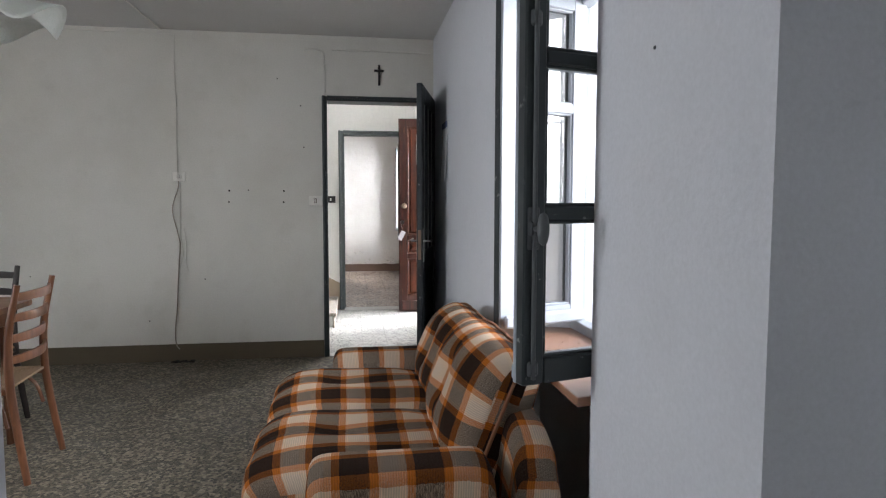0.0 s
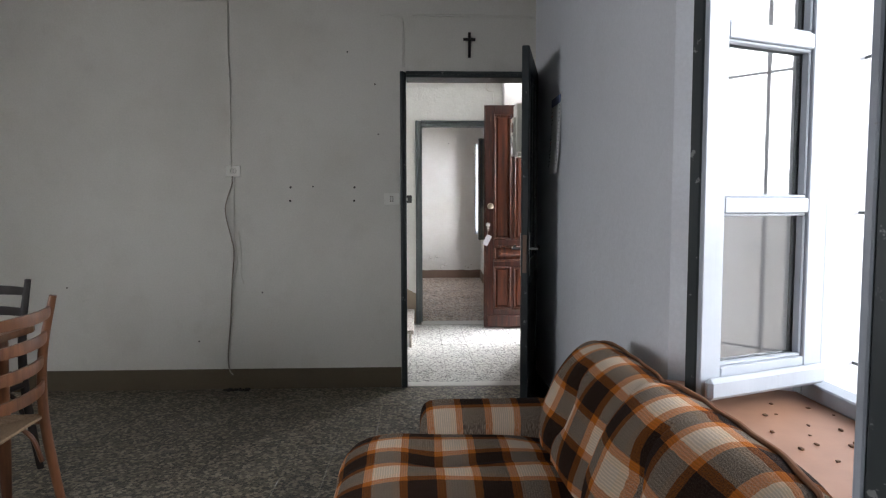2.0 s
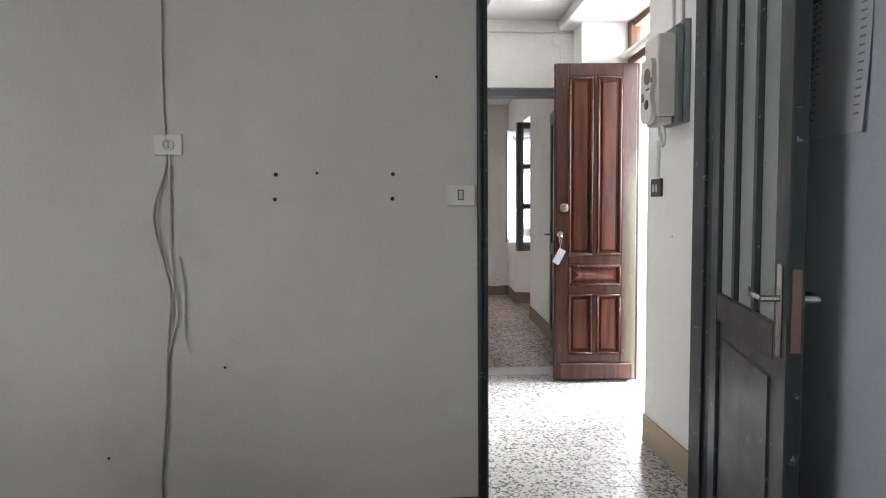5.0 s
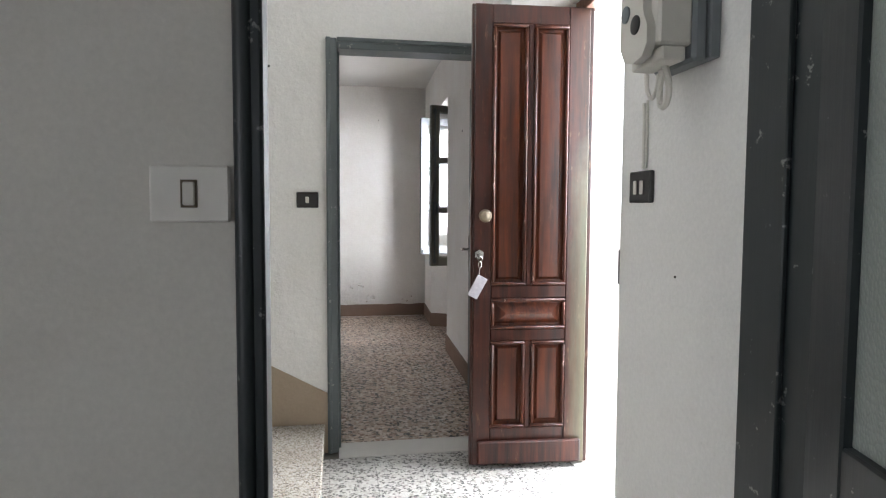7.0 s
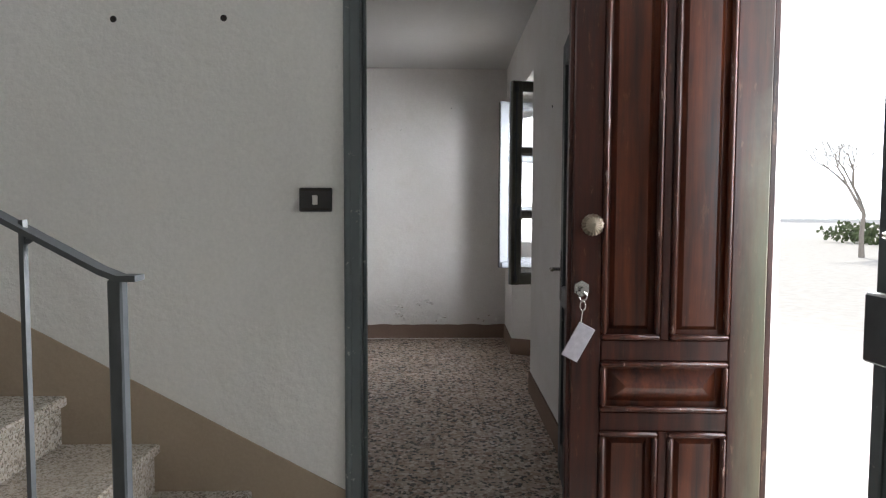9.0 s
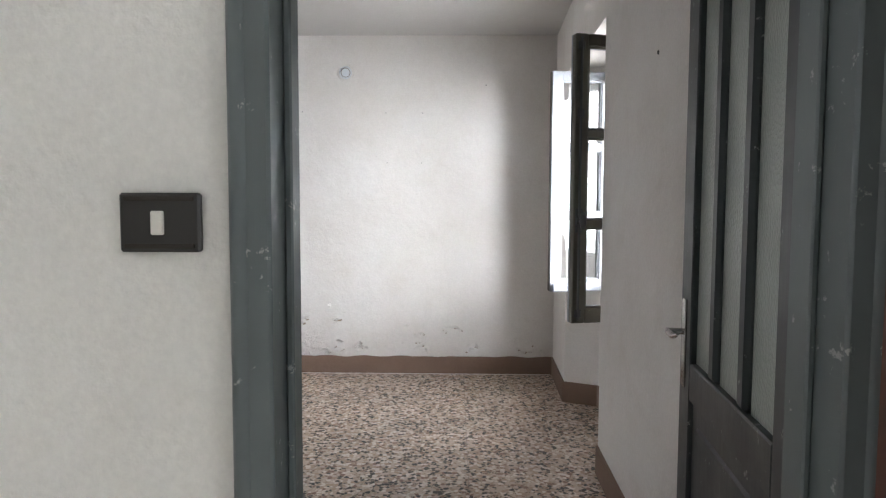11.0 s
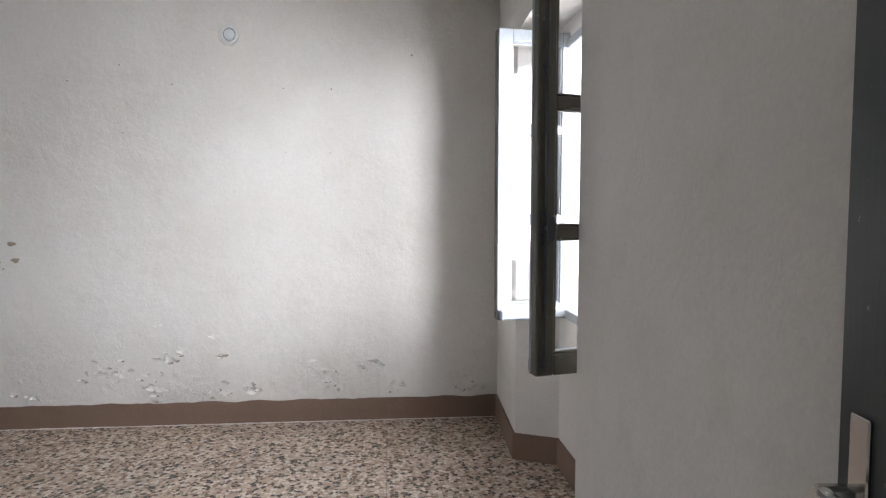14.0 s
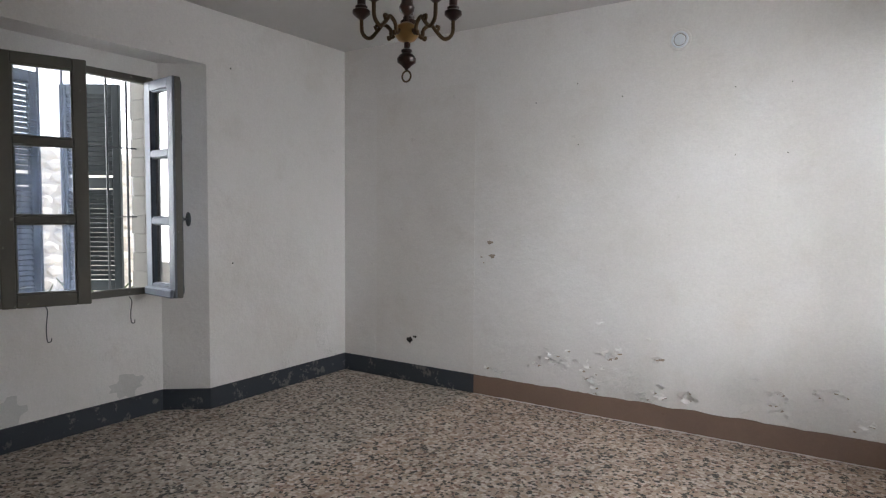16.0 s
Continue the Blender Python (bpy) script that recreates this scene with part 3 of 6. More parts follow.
def entrance_leaf():
    """The wooden entrance leaf: free edge at x = 0, hinges at x = 0.57."""
    d = thing("entrance_door", "open red-brown varnished wooden entrance door with raised panels", "door", pose(0.745, 2.085, 0.012, 0, 0, -3.5))
    w, h, t = 0.575, 2.225, 0.045
    panels = ((0.115, 0.905, 0.255, 2.12), (0.315, 0.905, 0.455, 2.12), (0.115, 0.20, 0.255, 0.60), (0.315, 0.20, 0.455, 0.60), (0.115, 0.69, 0.455, 0.81))
    one("stile", DOORWOOD, d, 0.012, -t, 0, 0.099, 0, h, label="stile dark with handling")
    one("stile", BLEACHED, d, 0.471, -t, 0, w, 0, h, label="stile bleached towards the hinges")
    for z0, z1 in ((0.0, 0.184), (0.616, 0.674), (0.826, 0.889), (2.136, h)):
        one("rail", DOORWOOD, d, 0.099, -t + 0.001, z0, 0.471, -0.001, z1)
    for z0, z1 in ((0.184, 0.616), (0.889, 2.136)):
        one("mullion", DOORWOOD, d, 0.271, -t + 0.001, z0, 0.299, -0.001, z1)
    for x0, z0, x1, z1 in panels:
        bm = bmesh.new()
        box(bm, x0 - 0.014, -0.022, z0 - 0.014, x1 + 0.014, -0.012, z1 + 0.014)
        diamond = z1 - z0 < 0.2
        raised_panel(bm, x0 + 0.012, z0 + 0.012, x1 - 0.012, z1 - 0.012, -0.0225, 0.045 if diamond else 0.012, 0.026 if diamond else 0.010)
        part("panel", bm, PANELWOOD, d)
        bm = bmesh.new()
        moulding(bm, x0, z0, x1, z1, -t + 0.003, 0.015)
        part("moulding", bm, EDGEWOOD, d, "", True)
    one("kick_board", DOORWOOD, d, 0.035, -t - 0.030, 0.010, 0.552, -t, 0.125, bevel=0.008, label="scuffed kick board")
    one("edge_strip", DOORWOOD, d, 0.0, -t + 0.008, 0.0, 0.012, -0.006, h, bevel=0.002, label="worn dark wooden edge")
    one("hinge_edge", DOORWOOD, d, w, -t + 0.004, 0.0, w + 0.018, -0.004, h, bevel=0.002, label="sun-bleached hinge edge")
    bm = bmesh.new()
    n = 18
    rings = []
    for r, y in ((0.012, 0), (0.012, -0.03), (0.030, -0.032), (0.031, -0.042), (0.022, -0.055), (0.006, -0.060)):
        rings.append([bm.verts.new((0.062 + r * (1 + (0.06 if a % 2 else -0.04) * (r > 0.015)) * math.cos(a * math.tau / (2 * n) + y * 9), -t + y, 1.226 + r * (1 + (0.06 if a % 2 else -0.04) * (r > 0.015)) * math.sin(a * math.tau / (2 * n) + y * 9))) for a in range(2 * n)])
    for a, b in zip(rings, rings[1:]):
        for i in range(2 * n):
            bm.faces.new((a[i], a[(i + 1) % (2 * n)], b[(i + 1) % (2 * n)], b[i]))
    bm.faces.new(rings[-1])
    part("knob", bm, AGED, d, "fluted pale metal knob")
    bm = bmesh.new()
    prism(bm, [(0.024 * math.cos(k * math.tau / 6 + 0.5), 0.024 * math.sin(k * math.tau / 6 + 0.5)) for k in range(6)], 0, 0.006)
    bmesh.ops.transform(bm, matrix=pose(0.040, -t, 1.040, 90), verts=bm.verts)
    part("lock_rose", bm, CHROME, d, "hexagonal chrome lock rose")
    bm = bmesh.new()
    tube(bm, ((0.040, -t, 1.040), (0.040, -t - 0.03, 1.038)), 0.007)
    tube(bm, [(0.040 + 0.012 * math.cos(a * 0.7), -t - 0.028, 1.020 + 0.012 * math.sin(a * 0.7)) for a in range(10)], 0.0025, 6)
    tube(bm, [(0.040 + 0.008 * math.cos(a * 0.7), -t - 0.026, 0.992 + 0.014 * math.sin(a * 0.7)) for a in range(10)], 0.002, 6)
    tube(bm, ((0.040, -t - 0.026, 0.98), (0.036, -t - 0.02, 0.935)), 0.002, 6)
    k = part("key", bm, CHROME, d, "key on a short chain")
    bm = bmesh.new()
    box(bm, -0.027, -0.002, -0.055, 0.027, 0.002, 0.055)
    soften(bm, 0.0015, 1)
    bmesh.ops.transform(bm, matrix=pose(0.030, -t - 0.018, 0.885, 4, 28, 8), verts=bm.verts)
    part("key_tag", bm, TAG, k, "crumpled grey-white paper tag")
    for z in (0.35, 1.15, 1.95):
        bm = bmesh.new()
        tube(bm, ((w + 0.012, -0.0, z - 0.05), (w + 0.012, -0.0, z + 0.05)), 0.009)
        part("hinge", bm, IRON, d)
    return d


entrance_leaf()


def entrance_frame():
    fr = thing("door_frame_entrance", "worn wooden entrance frame with a glazed transom", "door frame", kind="structure")
    one("jamb", PALEWOOD, fr, 1.285, 2.065, 0, 1.36, 2.13, 2.56, bevel=0.006)
    one("jamb", GREEN_L, fr, 1.31, 0.88, 0, 1.36, 0.93, 2.56, bevel=0.006)
    one("transom_bar", PALEWOOD, fr, 1.28, 0.93, 2.235, 1.36, 2.065, 2.295, bevel=0.008)
    one("head", PALEWOOD, fr, 1.30, 0.93, 2.50, 1.36, 2.065, 2.56, bevel=0.006)
    p = one("transom_pane", GLASS, fr, 1.33, 0.93, 2.295, 1.334, 2.065, 2.50, bevel=0.0005)
    p.visible_shadow = False
    bm = bmesh.new()
    tube(bm, ((1.255, 0.95, 2.325), (1.255, 2.08, 2.30)), 0.028, 12)
    part("blind_roll", bm, CREAM, fr, "grey roll fixed above the door", True)
    bm = bmesh.new()
    box(bm, 1.262, 0.88, -0.012, 1.42, 2.13, 0.002)
    part("threshold", bm, MARBLE, fr, "white stone doorstep")
    return fr


entrance_frame()
side = thing("side_door_leaf", "shut slate-green panelled leaf of the entrance door", "door")
for y0, y1 in ((0.932, 1.022), (1.405, 1.497)):
    one("stile", GREEN_L, side, 1.283, y0, 0.012, 1.326, y1, 2.232)
for z0, z1 in ((0.012, 0.19), (0.62, 0.69), (0.82, 0.90), (2.13, 2.232)):
    one("rail", GREEN_L, side, 1.284, 1.022, z0, 1.325, 1.405, z1)
for z0, z1 in ((0.19, 0.62), (0.69, 0.82), (0.90, 2.13)):
    bm = bmesh.new()
    bar(bm, 1.298, 1.022, z0, 1.312, 1.405, z1, b=0.002)
    bar(bm, 1.291, 1.050, z0 + 0.03, 1.300, 1.377, z1 - 0.03, b=0.005)
    part("panel", bm, GREEN_L, side)
one("cover_strip", GREEN_L, side, 1.274, 1.478, 0.012, 1.283, 1.512, 2.232, bevel=0.003, label="narrow strip over the meeting edge")
one("lock_box", IRON, side, 1.240, 1.430, 0.965, 1.274, 1.500, 1.110, bevel=0.005, label="dark iron lock box")
bm = bmesh.new()
tube(bm, ((1.283, 1.45, 1.23), (1.25, 1.45, 1.23)), 0.006)
lathe(bm, ((0.004, 0), (0.012, 0.004), (0.012, 0.012), (0.004, 0.016)), (1.25, 1.45, 1.222), 10)
part("bolt_knob", bm, CHROME, side)

for nm, x0, x1, y0, y1 in (("threshold_living", 0.006, 0.869, 0.0, 0.10), ("threshold_far", 0.112, 0.868, YB - 0.09, YT)):
    bm = bmesh.new()
    bar(bm, x0, y0, -0.012, x1, y1, 0.003, b=0.001)
    solid(nm, bm, MARBLE, "pale stone strip in a doorway", "threshold", "structure")


# ---- stairs ----
stair = thing("staircase", "terrazzo stairs with dirty pale speckled treads", "stairs", kind="structure")
for k in range(9):
    x1, z1 = 0.02 - 0.305 * k, 0.155 + 0.166 * k
    y0 = 1.20
    bm = bmesh.new()
    bar(bm, x1 - 0.33, y0 - 0.015, z1 - 0.035, x1 + 0.02, YB, z1, b=0.006)
    part("tread", bm, STEP, stair)
    bm = bmesh.new()
    bar(bm, x1 - 0.02, y0, z1 - 0.166, x1, YB, z1 - 0.035, b=0.002)
    part("riser", bm, STEP, stair)
bm = bmesh.new()
for k in range(9):
    box(bm, 0.0 - 0.305 * (k + 1), 1.22, 0.0, 0.0 - 0.305 * k, YB, 0.12 + 0.166 * k)
part("core", bm, WALL_H, stair)

rail = thing("stair_railing", "grey-green painted iron stair railing", "railing")
slope = 0.545
bm = bmesh.new()
pts = [(-0.142, 1.2575, 1.160), (-0.172, 1.2575, 1.160), (-0.202, 1.2575, 1.172), (-2.4, 1.2575, 1.172 + 2.205 * slope)]
for a, b in zip(pts, pts[1:]):
    d = Vector((0, 0.018, 0))
    up = Vector((0, 0, 0.010))
    pa, pb = Vector(a), Vector(b)
    vs = [bm.verts.new(q) for q in (pa - d, pa + d, pb + d, pb - d, pa - d + up, pa + d + up, pb + d + up, pb - d + up)]
    for f in ((0, 1, 2, 3), (7, 6, 5, 4), (0, 4, 5, 1), (1, 5, 6, 2), (2, 6, 7, 3), (3, 7, 4, 0)):
        bm.faces.new([vs[i] for i in f])
part("handrail", bm, IRON, rail, "flat iron handrail")
for k in range(15):
    x = -0.178 - 0.148 * k
    z0 = 0.155 + 0.166 * int((0.02 - x) / 0.305)
    z1 = 1.166 + (-0.19 - x) * slope if k else 1.163
    r = 0.012 if k == 0 else 0.0065
    bm = bmesh.new()
    if k:
        bm2 = curve_points(((x, 1.2575, z0), (x, 1.2575, z1 - 0.05), (x + 0.004, 1.2575, z1 - 0.02), (x + 0.022, 1.2575, z1 - 0.006)), 4)
        tube(bm, bm2, r, 4)
    else:
        bar(bm, x - r, 1.2575 - r, z0, x + r, 1.2575 + r, z1, b=0.003)
    part("post" if k == 0 else "baluster", bm, IRON, rail)

bm = bmesh.new()
prof = [(0.058, 0.0), (0.058, 0.315), (-2.6, 0.315 + 2.658 * slope), (-2.6, 0.0)]
vs = [[bm.verts.new((x, y, z)) for x, z in prof] for y in (YB - 0.006, YB)]
bm.faces.new(vs[0])
bm.faces.new(vs[1][::-1])
for i in range(4):
    bm.faces.new((vs[0][i], vs[0][(i + 1) % 4], vs[1][(i + 1) % 4], vs[1][i]))
solid("baseboard_stairs", bm, SKIRT_H, "sloping tan painted dado along the stairs", "baseboard", "structure")
boxes("baseboard_hall", SKIRT_H, "cracked tan painted skirting", "baseboard", (XH - 0.010, 0.19, 0, XH, 0.88, 0.145))
boxes("baseboard_living", SKIRT_A, "olive brown painted skirting band", "baseboard", (XLA, -0.010, 0, -0.035, 0, 0.138))
boxes("baseboard_living_side", SKIRT_A, "olive brown painted skirting band", "baseboard", (XA - 0.010, -2.32, 0, XA, -0.03, 0.138))
bm = bmesh.new()
prof = [(-1.92 + 3.058 * k / 90, 0.140 + 0.010 * noise.noise(Vector((k * 0.23, 5, 2))) + 0.004 * noise.noise(Vector((k * 0.9, 1, 7)))) for k in range(91)]
for (xa, za), (xb, zb) in zip(prof, prof[1:]):
    f = [bm.verts.new(p) for p in ((xa, YE - 0.012, 0), (xb, YE - 0.012, 0), (xb, YE - 0.012, zb), (xa, YE - 0.012, za), (xa, YE, za), (xb, YE, zb))]
    bm.faces.new(f[:4])
    bm.faces.new((f[3], f[2], f[5], f[4]))
bmesh.ops.remove_doubles(bm, verts=bm.verts, dist=0.0001)
prism(bm, ((1.138, YE), (1.106, 5.81), (1.117, 5.80), (1.15, YE)), 0, 0.142)
prism(bm, ((1.106, 5.81), (1.104, 5.792), (1.33, 5.688), (1.33, 5.70), (1.117, 5.80)), 0, 0.142)
prism(bm, ((XH + 0.045, YT), (XH + 0.055, YT), (1.083, 4.62), (1.071, 4.62)), 0, 0.142)
prism(bm, ((1.071, 4.618), (1.08, 4.61), (1.33, 4.72), (1.325, 4.732)), 0, 0.142)
box(bm, 1.318, 4.732, 0, 1.33, 5.69, 0.142)
solid("baseboard_far_brown", bm, SKIRT_C, "brown painted skirting, blistered on top", "baseboard", "structure")
bm = bmesh.new()
box(bm, XL, YE - 0.010, 0, -1.92, YE, 0.140)
prism(bm, ((XL, 5.165), (XL + 0.010, 5.16), (XL + 0.010, YE), (XL, YE)), 0, 0.140)
prism(bm, ((XL + 0.010, 5.16), (XL, 5.165), (XL - 0.24, 4.97), (XL - 0.234, 4.958)), 0, 0.140)
box(bm, XL - 0.24, 3.90, 0, XL - 0.23, 4.965, 0.140)
prism(bm, ((XL, 3.72), (XL - 0.24, 3.90), (XL - 0.234, 3.912), (XL + 0.010, 3.725)), 0, 0.140)
box(bm, XL, YT, 0, XL + 0.010, 3.72, 0.140)
solid("baseboard_far_slate", bm, SKIRT_G, "slate grey painted skirting with mould stains", "baseboard", "structure")


bm = bmesh.new()
for k in range(60):
    x = -1.92 + 3.05 * k / 60
    bar(bm, x, YE - 0.020 - 0.010 * abs(noise.noise(Vector((k * 0.4, 3, 1)))), -0.004, x + 0.0508, YE - 0.012, 0.003 + 0.004 * abs(noise.noise(Vector((k * 0.7, 1, 2)))), b=0.001)
solid("trim_mortar", bm, WALL_C, "pale mortar line between skirting and tiles", "trim", "structure")


# ---- windows ----
def casement(name, label, w, h, m, flip, inner, shelf=True, outer=None, pane=GLASS):
    """Window leaf with three panes: hinge at x = 0, inner face painted inner, outer face white."""
    d = thing(name, label, "window", m)
    s = -1 if flip else 1
    t = 0.055
    outer = outer or WHITE

    def two(nm, x0, z0, x1, z1, lab=""):
        bm = bmesh.new()
        ya, yb = sorted((0.0, s * 0.040))
        bar(bm, x0, ya, z0, x1, yb, z1, b=0.005)
        n = len(bm.faces)
        ya, yb = sorted((s * 0.040, s * t))
        bar(bm, x0, ya, z0, x1, yb, z1, b=0.003)
        bm.faces.ensure_lookup_table()
        for f in bm.faces[n:]:
            f.material_index = 1
        return part(nm, bm, (inner, outer), d, lab)

    st, rb, rm = 0.070, 0.075, 0.040
    two("stile", 0, 0, st, h)
    two("stile", w - st, 0, w, h)
    two("bottom_rail", st, 0, w - st, rb)
    two("top_rail", st, h - 0.06, w - st, h)
    ph = (h - rb - 0.06 - 2 * rm) / 3
    for i in range(3):
        z = rb + i * (ph + rm)
        p = one("pane", pane, d, st - 0.004, min(s * 0.019, s * 0.022), z - 0.004, w - st + 0.004, max(s * 0.019, s * 0.022), z + ph + 0.004, bevel=0.0004)
        p.visible_shadow = False
        if i < 2:
            two("glazing_bar", st, z + ph, w - st, z + ph + rm)
        bm = bmesh.new()
        for a, b in (((st, z), (w - st, z + 0.010)), ((st, z + ph - 0.010), (w - st, z + ph)), ((st, z + 0.01), (st + 0.010, z + ph - 0.01)), ((w - st - 0.010, z + 0.01), (w - st, z + ph - 0.01))):
            y0, y1 = sorted((s * 0.006, s * 0.018))
            bar(bm, a[0], y0, a[1], b[0], y1, b[1], b=0.003)
        part("glazing_bead", bm, inner, d)
        bm = bmesh.new()
        for a, b in (((st, z), (w - st, z + 0.008)), ((st, z + ph - 0.008), (w - st, z + ph)), ((st, z + 0.008), (st + 0.008, z + ph - 0.008)), ((w - st - 0.008, z + 0.008), (w - st, z + ph - 0.008))):
            y0, y1 = sorted((s * 0.023, s * 0.046))
            bar(bm, a[0], y0, a[1], b[0], y1, b[1], b=0.003)
        part("putty_line", bm, outer, d)
    if shelf:
        y0, y1 = sorted((s * t, s * (t + 0.028)))
        one("drip_rail", outer, d, 0.01, y0, 0.0, w - 0.008, y1, 0.055, bevel=0.010)
    return d


def latch(d, w, h, flip, at=0.36):
    """Sliding rod with an oval turn handle on the inner face."""
    s = 1 if flip else -1
    x = w - 0.028
    bm = bmesh.new()
    tube(bm, ((x, s * 0.010, 0.02), (x, s * 0.010, h - 0.02)), 0.007, 8)
    rod = part("latch_rod", bm, IRON, d, "", True)
    for z in (0.05, h * at, h * 0.73, h - 0.06):
        bm = bmesh.new()
        bar(bm, x - 0.018, min(0, s * 0.014), z - 0.022, x + 0.018, max(0, s * 0.014), z + 0.022, b=0.006)
        part("guide", bm, IRON, rod)
    bm = bmesh.new()
    z = h * at
    bar(bm, x - 0.02, min(0, s * 0.008), z - 0.06, x + 0.02, max(0, s * 0.008), z + 0.06, b=0.004)
    tube(bm, ((x, 0, z), (x, s * 0.045, z)), 0.009)
    lathe(bm, ((0.003, -0.045), (0.012, -0.036), (0.017, -0.01), (0.017, 0.01), (0.012, 0.036), (0.003, 0.045)), (x, s * 0.052, z), 10)
    part("turn_handle", bm, IRON, d, "dark oval turn handle", True)


def window_frame(name, label, x0, x1, y0, y1, z0, z1, mat):
    fr = thing(name, label, "window", kind="structure")
    w = 0.045
    one("jamb", mat, fr, x0, y0, z0, x1, y0 + w, z1)
    one("jamb", mat, fr, x0, y1 - w, z0, x1, y1, z1)
    one("head", mat, fr, x0, y0 + w, z1 - w, x1, y1 - w, z1)
    one("sill_rail", mat, fr, x0, y0 + w, z0, x1, y1 - w, z0 + w)
    return fr


def grille(name, x, y0, y1, z0, z1, n, levels):
    g = thing(name, "thin painted iron window bars, weathered", "window grille")
    for k in range(n):
        bm = bmesh.new()
        y = y0 + (k + 0.5) * (y1 - y0) / n
        tube(bm, ((x, y, z0), (x, y, z1)), 0.0075, 8)
        part("bar", bm, IRON, g)
    for z in levels:
        bm = bmesh.new()
        bar(bm, x - 0.012, y0 - 0.02, z - 0.004, x - 0.006, y1 + 0.02, z + 0.004, b=0.001)
        part("cross_bar", bm, IRON, g)
    return g


window_frame("window_1", "white painted window frame in a splayed niche", XF - 0.02, XF + 0.04, -3.45, -2.49, 0.70, 2.17, WHITE)
d = casement("window_leaf", "open green-painted casement leaf with three panes", 0.525, 1.40, pose(1.165, -3.397, 0.752, 0, 0, 196.5), True, GREEN)
latch(d, 0.525, 1.40, True, 0.32)
d = casement("window_leaf", "open casement leaf, white outside, dirty panes", 0.445, 1.40, pose(1.19, -2.520, 0.752, 0, 0, -159), False, GREEN)
bm = bmesh.new()
prism(bm, ((XA - 0.035, -3.505), (XF - 0.01, -3.44), (XF - 0.01, -2.50), (XA - 0.035, -2.345)), 0.670, 0.700)
soften(bm, 0.006, 2)
solid("window_sill", bm, SILLWOOD, "terracotta-coloured window board with dead leaves on it", "window sill", "structure")
bm = bmesh.new()
bar(bm, XF - 0.008, -3.45, 0.67, XO + 0.03, -2.49, 0.695, b=0.006)
solid("outer_sill", bm, MARBLE, "weathered stone outer sill", "window sill", "structure")
grille("window_grille", 1.37, -3.45, -2.49, 0.695, 2.17, 6, (0.78, 1.22, 1.66))

# Same white paint, darkened for the one leaf that the lamps overexpose
WHITE_DIMMED = paint("window_paint_white_dimmed", (0.22, 0.235, 0.255), (0.10, 0.10, 0.09), 0.4, 0.1, 40)
window_frame("window_2", "white painted window frame in a deep niche", 1.315, 1.375, 4.72, 5.70, 0.80, 2.17, WHITE)
d = casement("window_leaf", "open olive-painted casement leaf with oval handle", 0.415, 1.43, pose(1.345, 4.735, 0.758, 0, 0, 194), True, OLIVE)
latch(d, 0.415, 1.43, True)
casement("window_leaf", "open casement leaf, white outside, facing its pair", 0.40, 1.40, pose(1.355, 5.650, 0.80, 0, 0, -171), False, OLIVE, True, WHITE_DIMMED)
bm = bmesh.new()
bar(bm, 1.33, 4.72, 0.80, 1.50, 5.70, 0.825, b=0.006)
solid("outer_sill_far", bm, SILLWOOD, "red-brown window sill", "window sill", "structure")

window_frame("window_3", "olive painted window frame in a deep niche", XL - 0.27, XL - 0.225, 3.96, 4.93, 0.80, 2.20, OLIVE)
casement("window_leaf", "ajar olive-painted casement leaf with dusty panes", 0.43, 1.39, pose(XL - 0.20, 4.01, 0.80, 0, 0, 70), False, OLIVE, False, pane=DUSTY)
d = casement("window_leaf", "open casement leaf, white outside coloured blue-grey for shade", 0.36, 1.36, pose(XL - 0.215, 4.915, 0.80, 0, 0, -6), True, OLIVE, True, WHITE_SHADED, DUSTY)
latch(d, 0.36, 1.36, True)
grille("window_grille", XL - 0.38, 3.97, 4.90, 0.80, 2.20, 7, (1.30, 1.75))


def shutter(m, w, h):
    d = thing("louvred_shutter", "dark green louvred wooden shutter, half open", "shutter", m, "window shutters")
    for a in (0, w - 0.05):
        one("stile", SHUTTER, d, a, 0, 0, a + 0.05, 0.035, h)
    for z in (0, h * 0.5, h - 0.07):
        one("rail", SHUTTER, d, 0.05, 0.001, z, w - 0.05, 0.034, z + 0.07)
    bm = bmesh.new()
    box(bm, 0, -0.019, -0.004, w - 0.1, 0.019, 0.004)
    me = mesh_of("slat", bm, SHUTTER)
    z = 0.09
    while z < h - 0.068:
        if abs(z - h * 0.5 - 0.035) > 0.040:
            s = new("slat", me)
            s.parent = d
            s.matrix_basis = pose(0.05, 0.0175, z, 42, 0, 0)
        z += 0.032
    return d


shutter(pose(XL - 0.48, 3.96, 0.80, 0, 0, 103), 0.44, 1.38)
shutter(pose(XL - 0.52, 4.88, 0.80, 0, 0, 213), 0.40, 1.38)


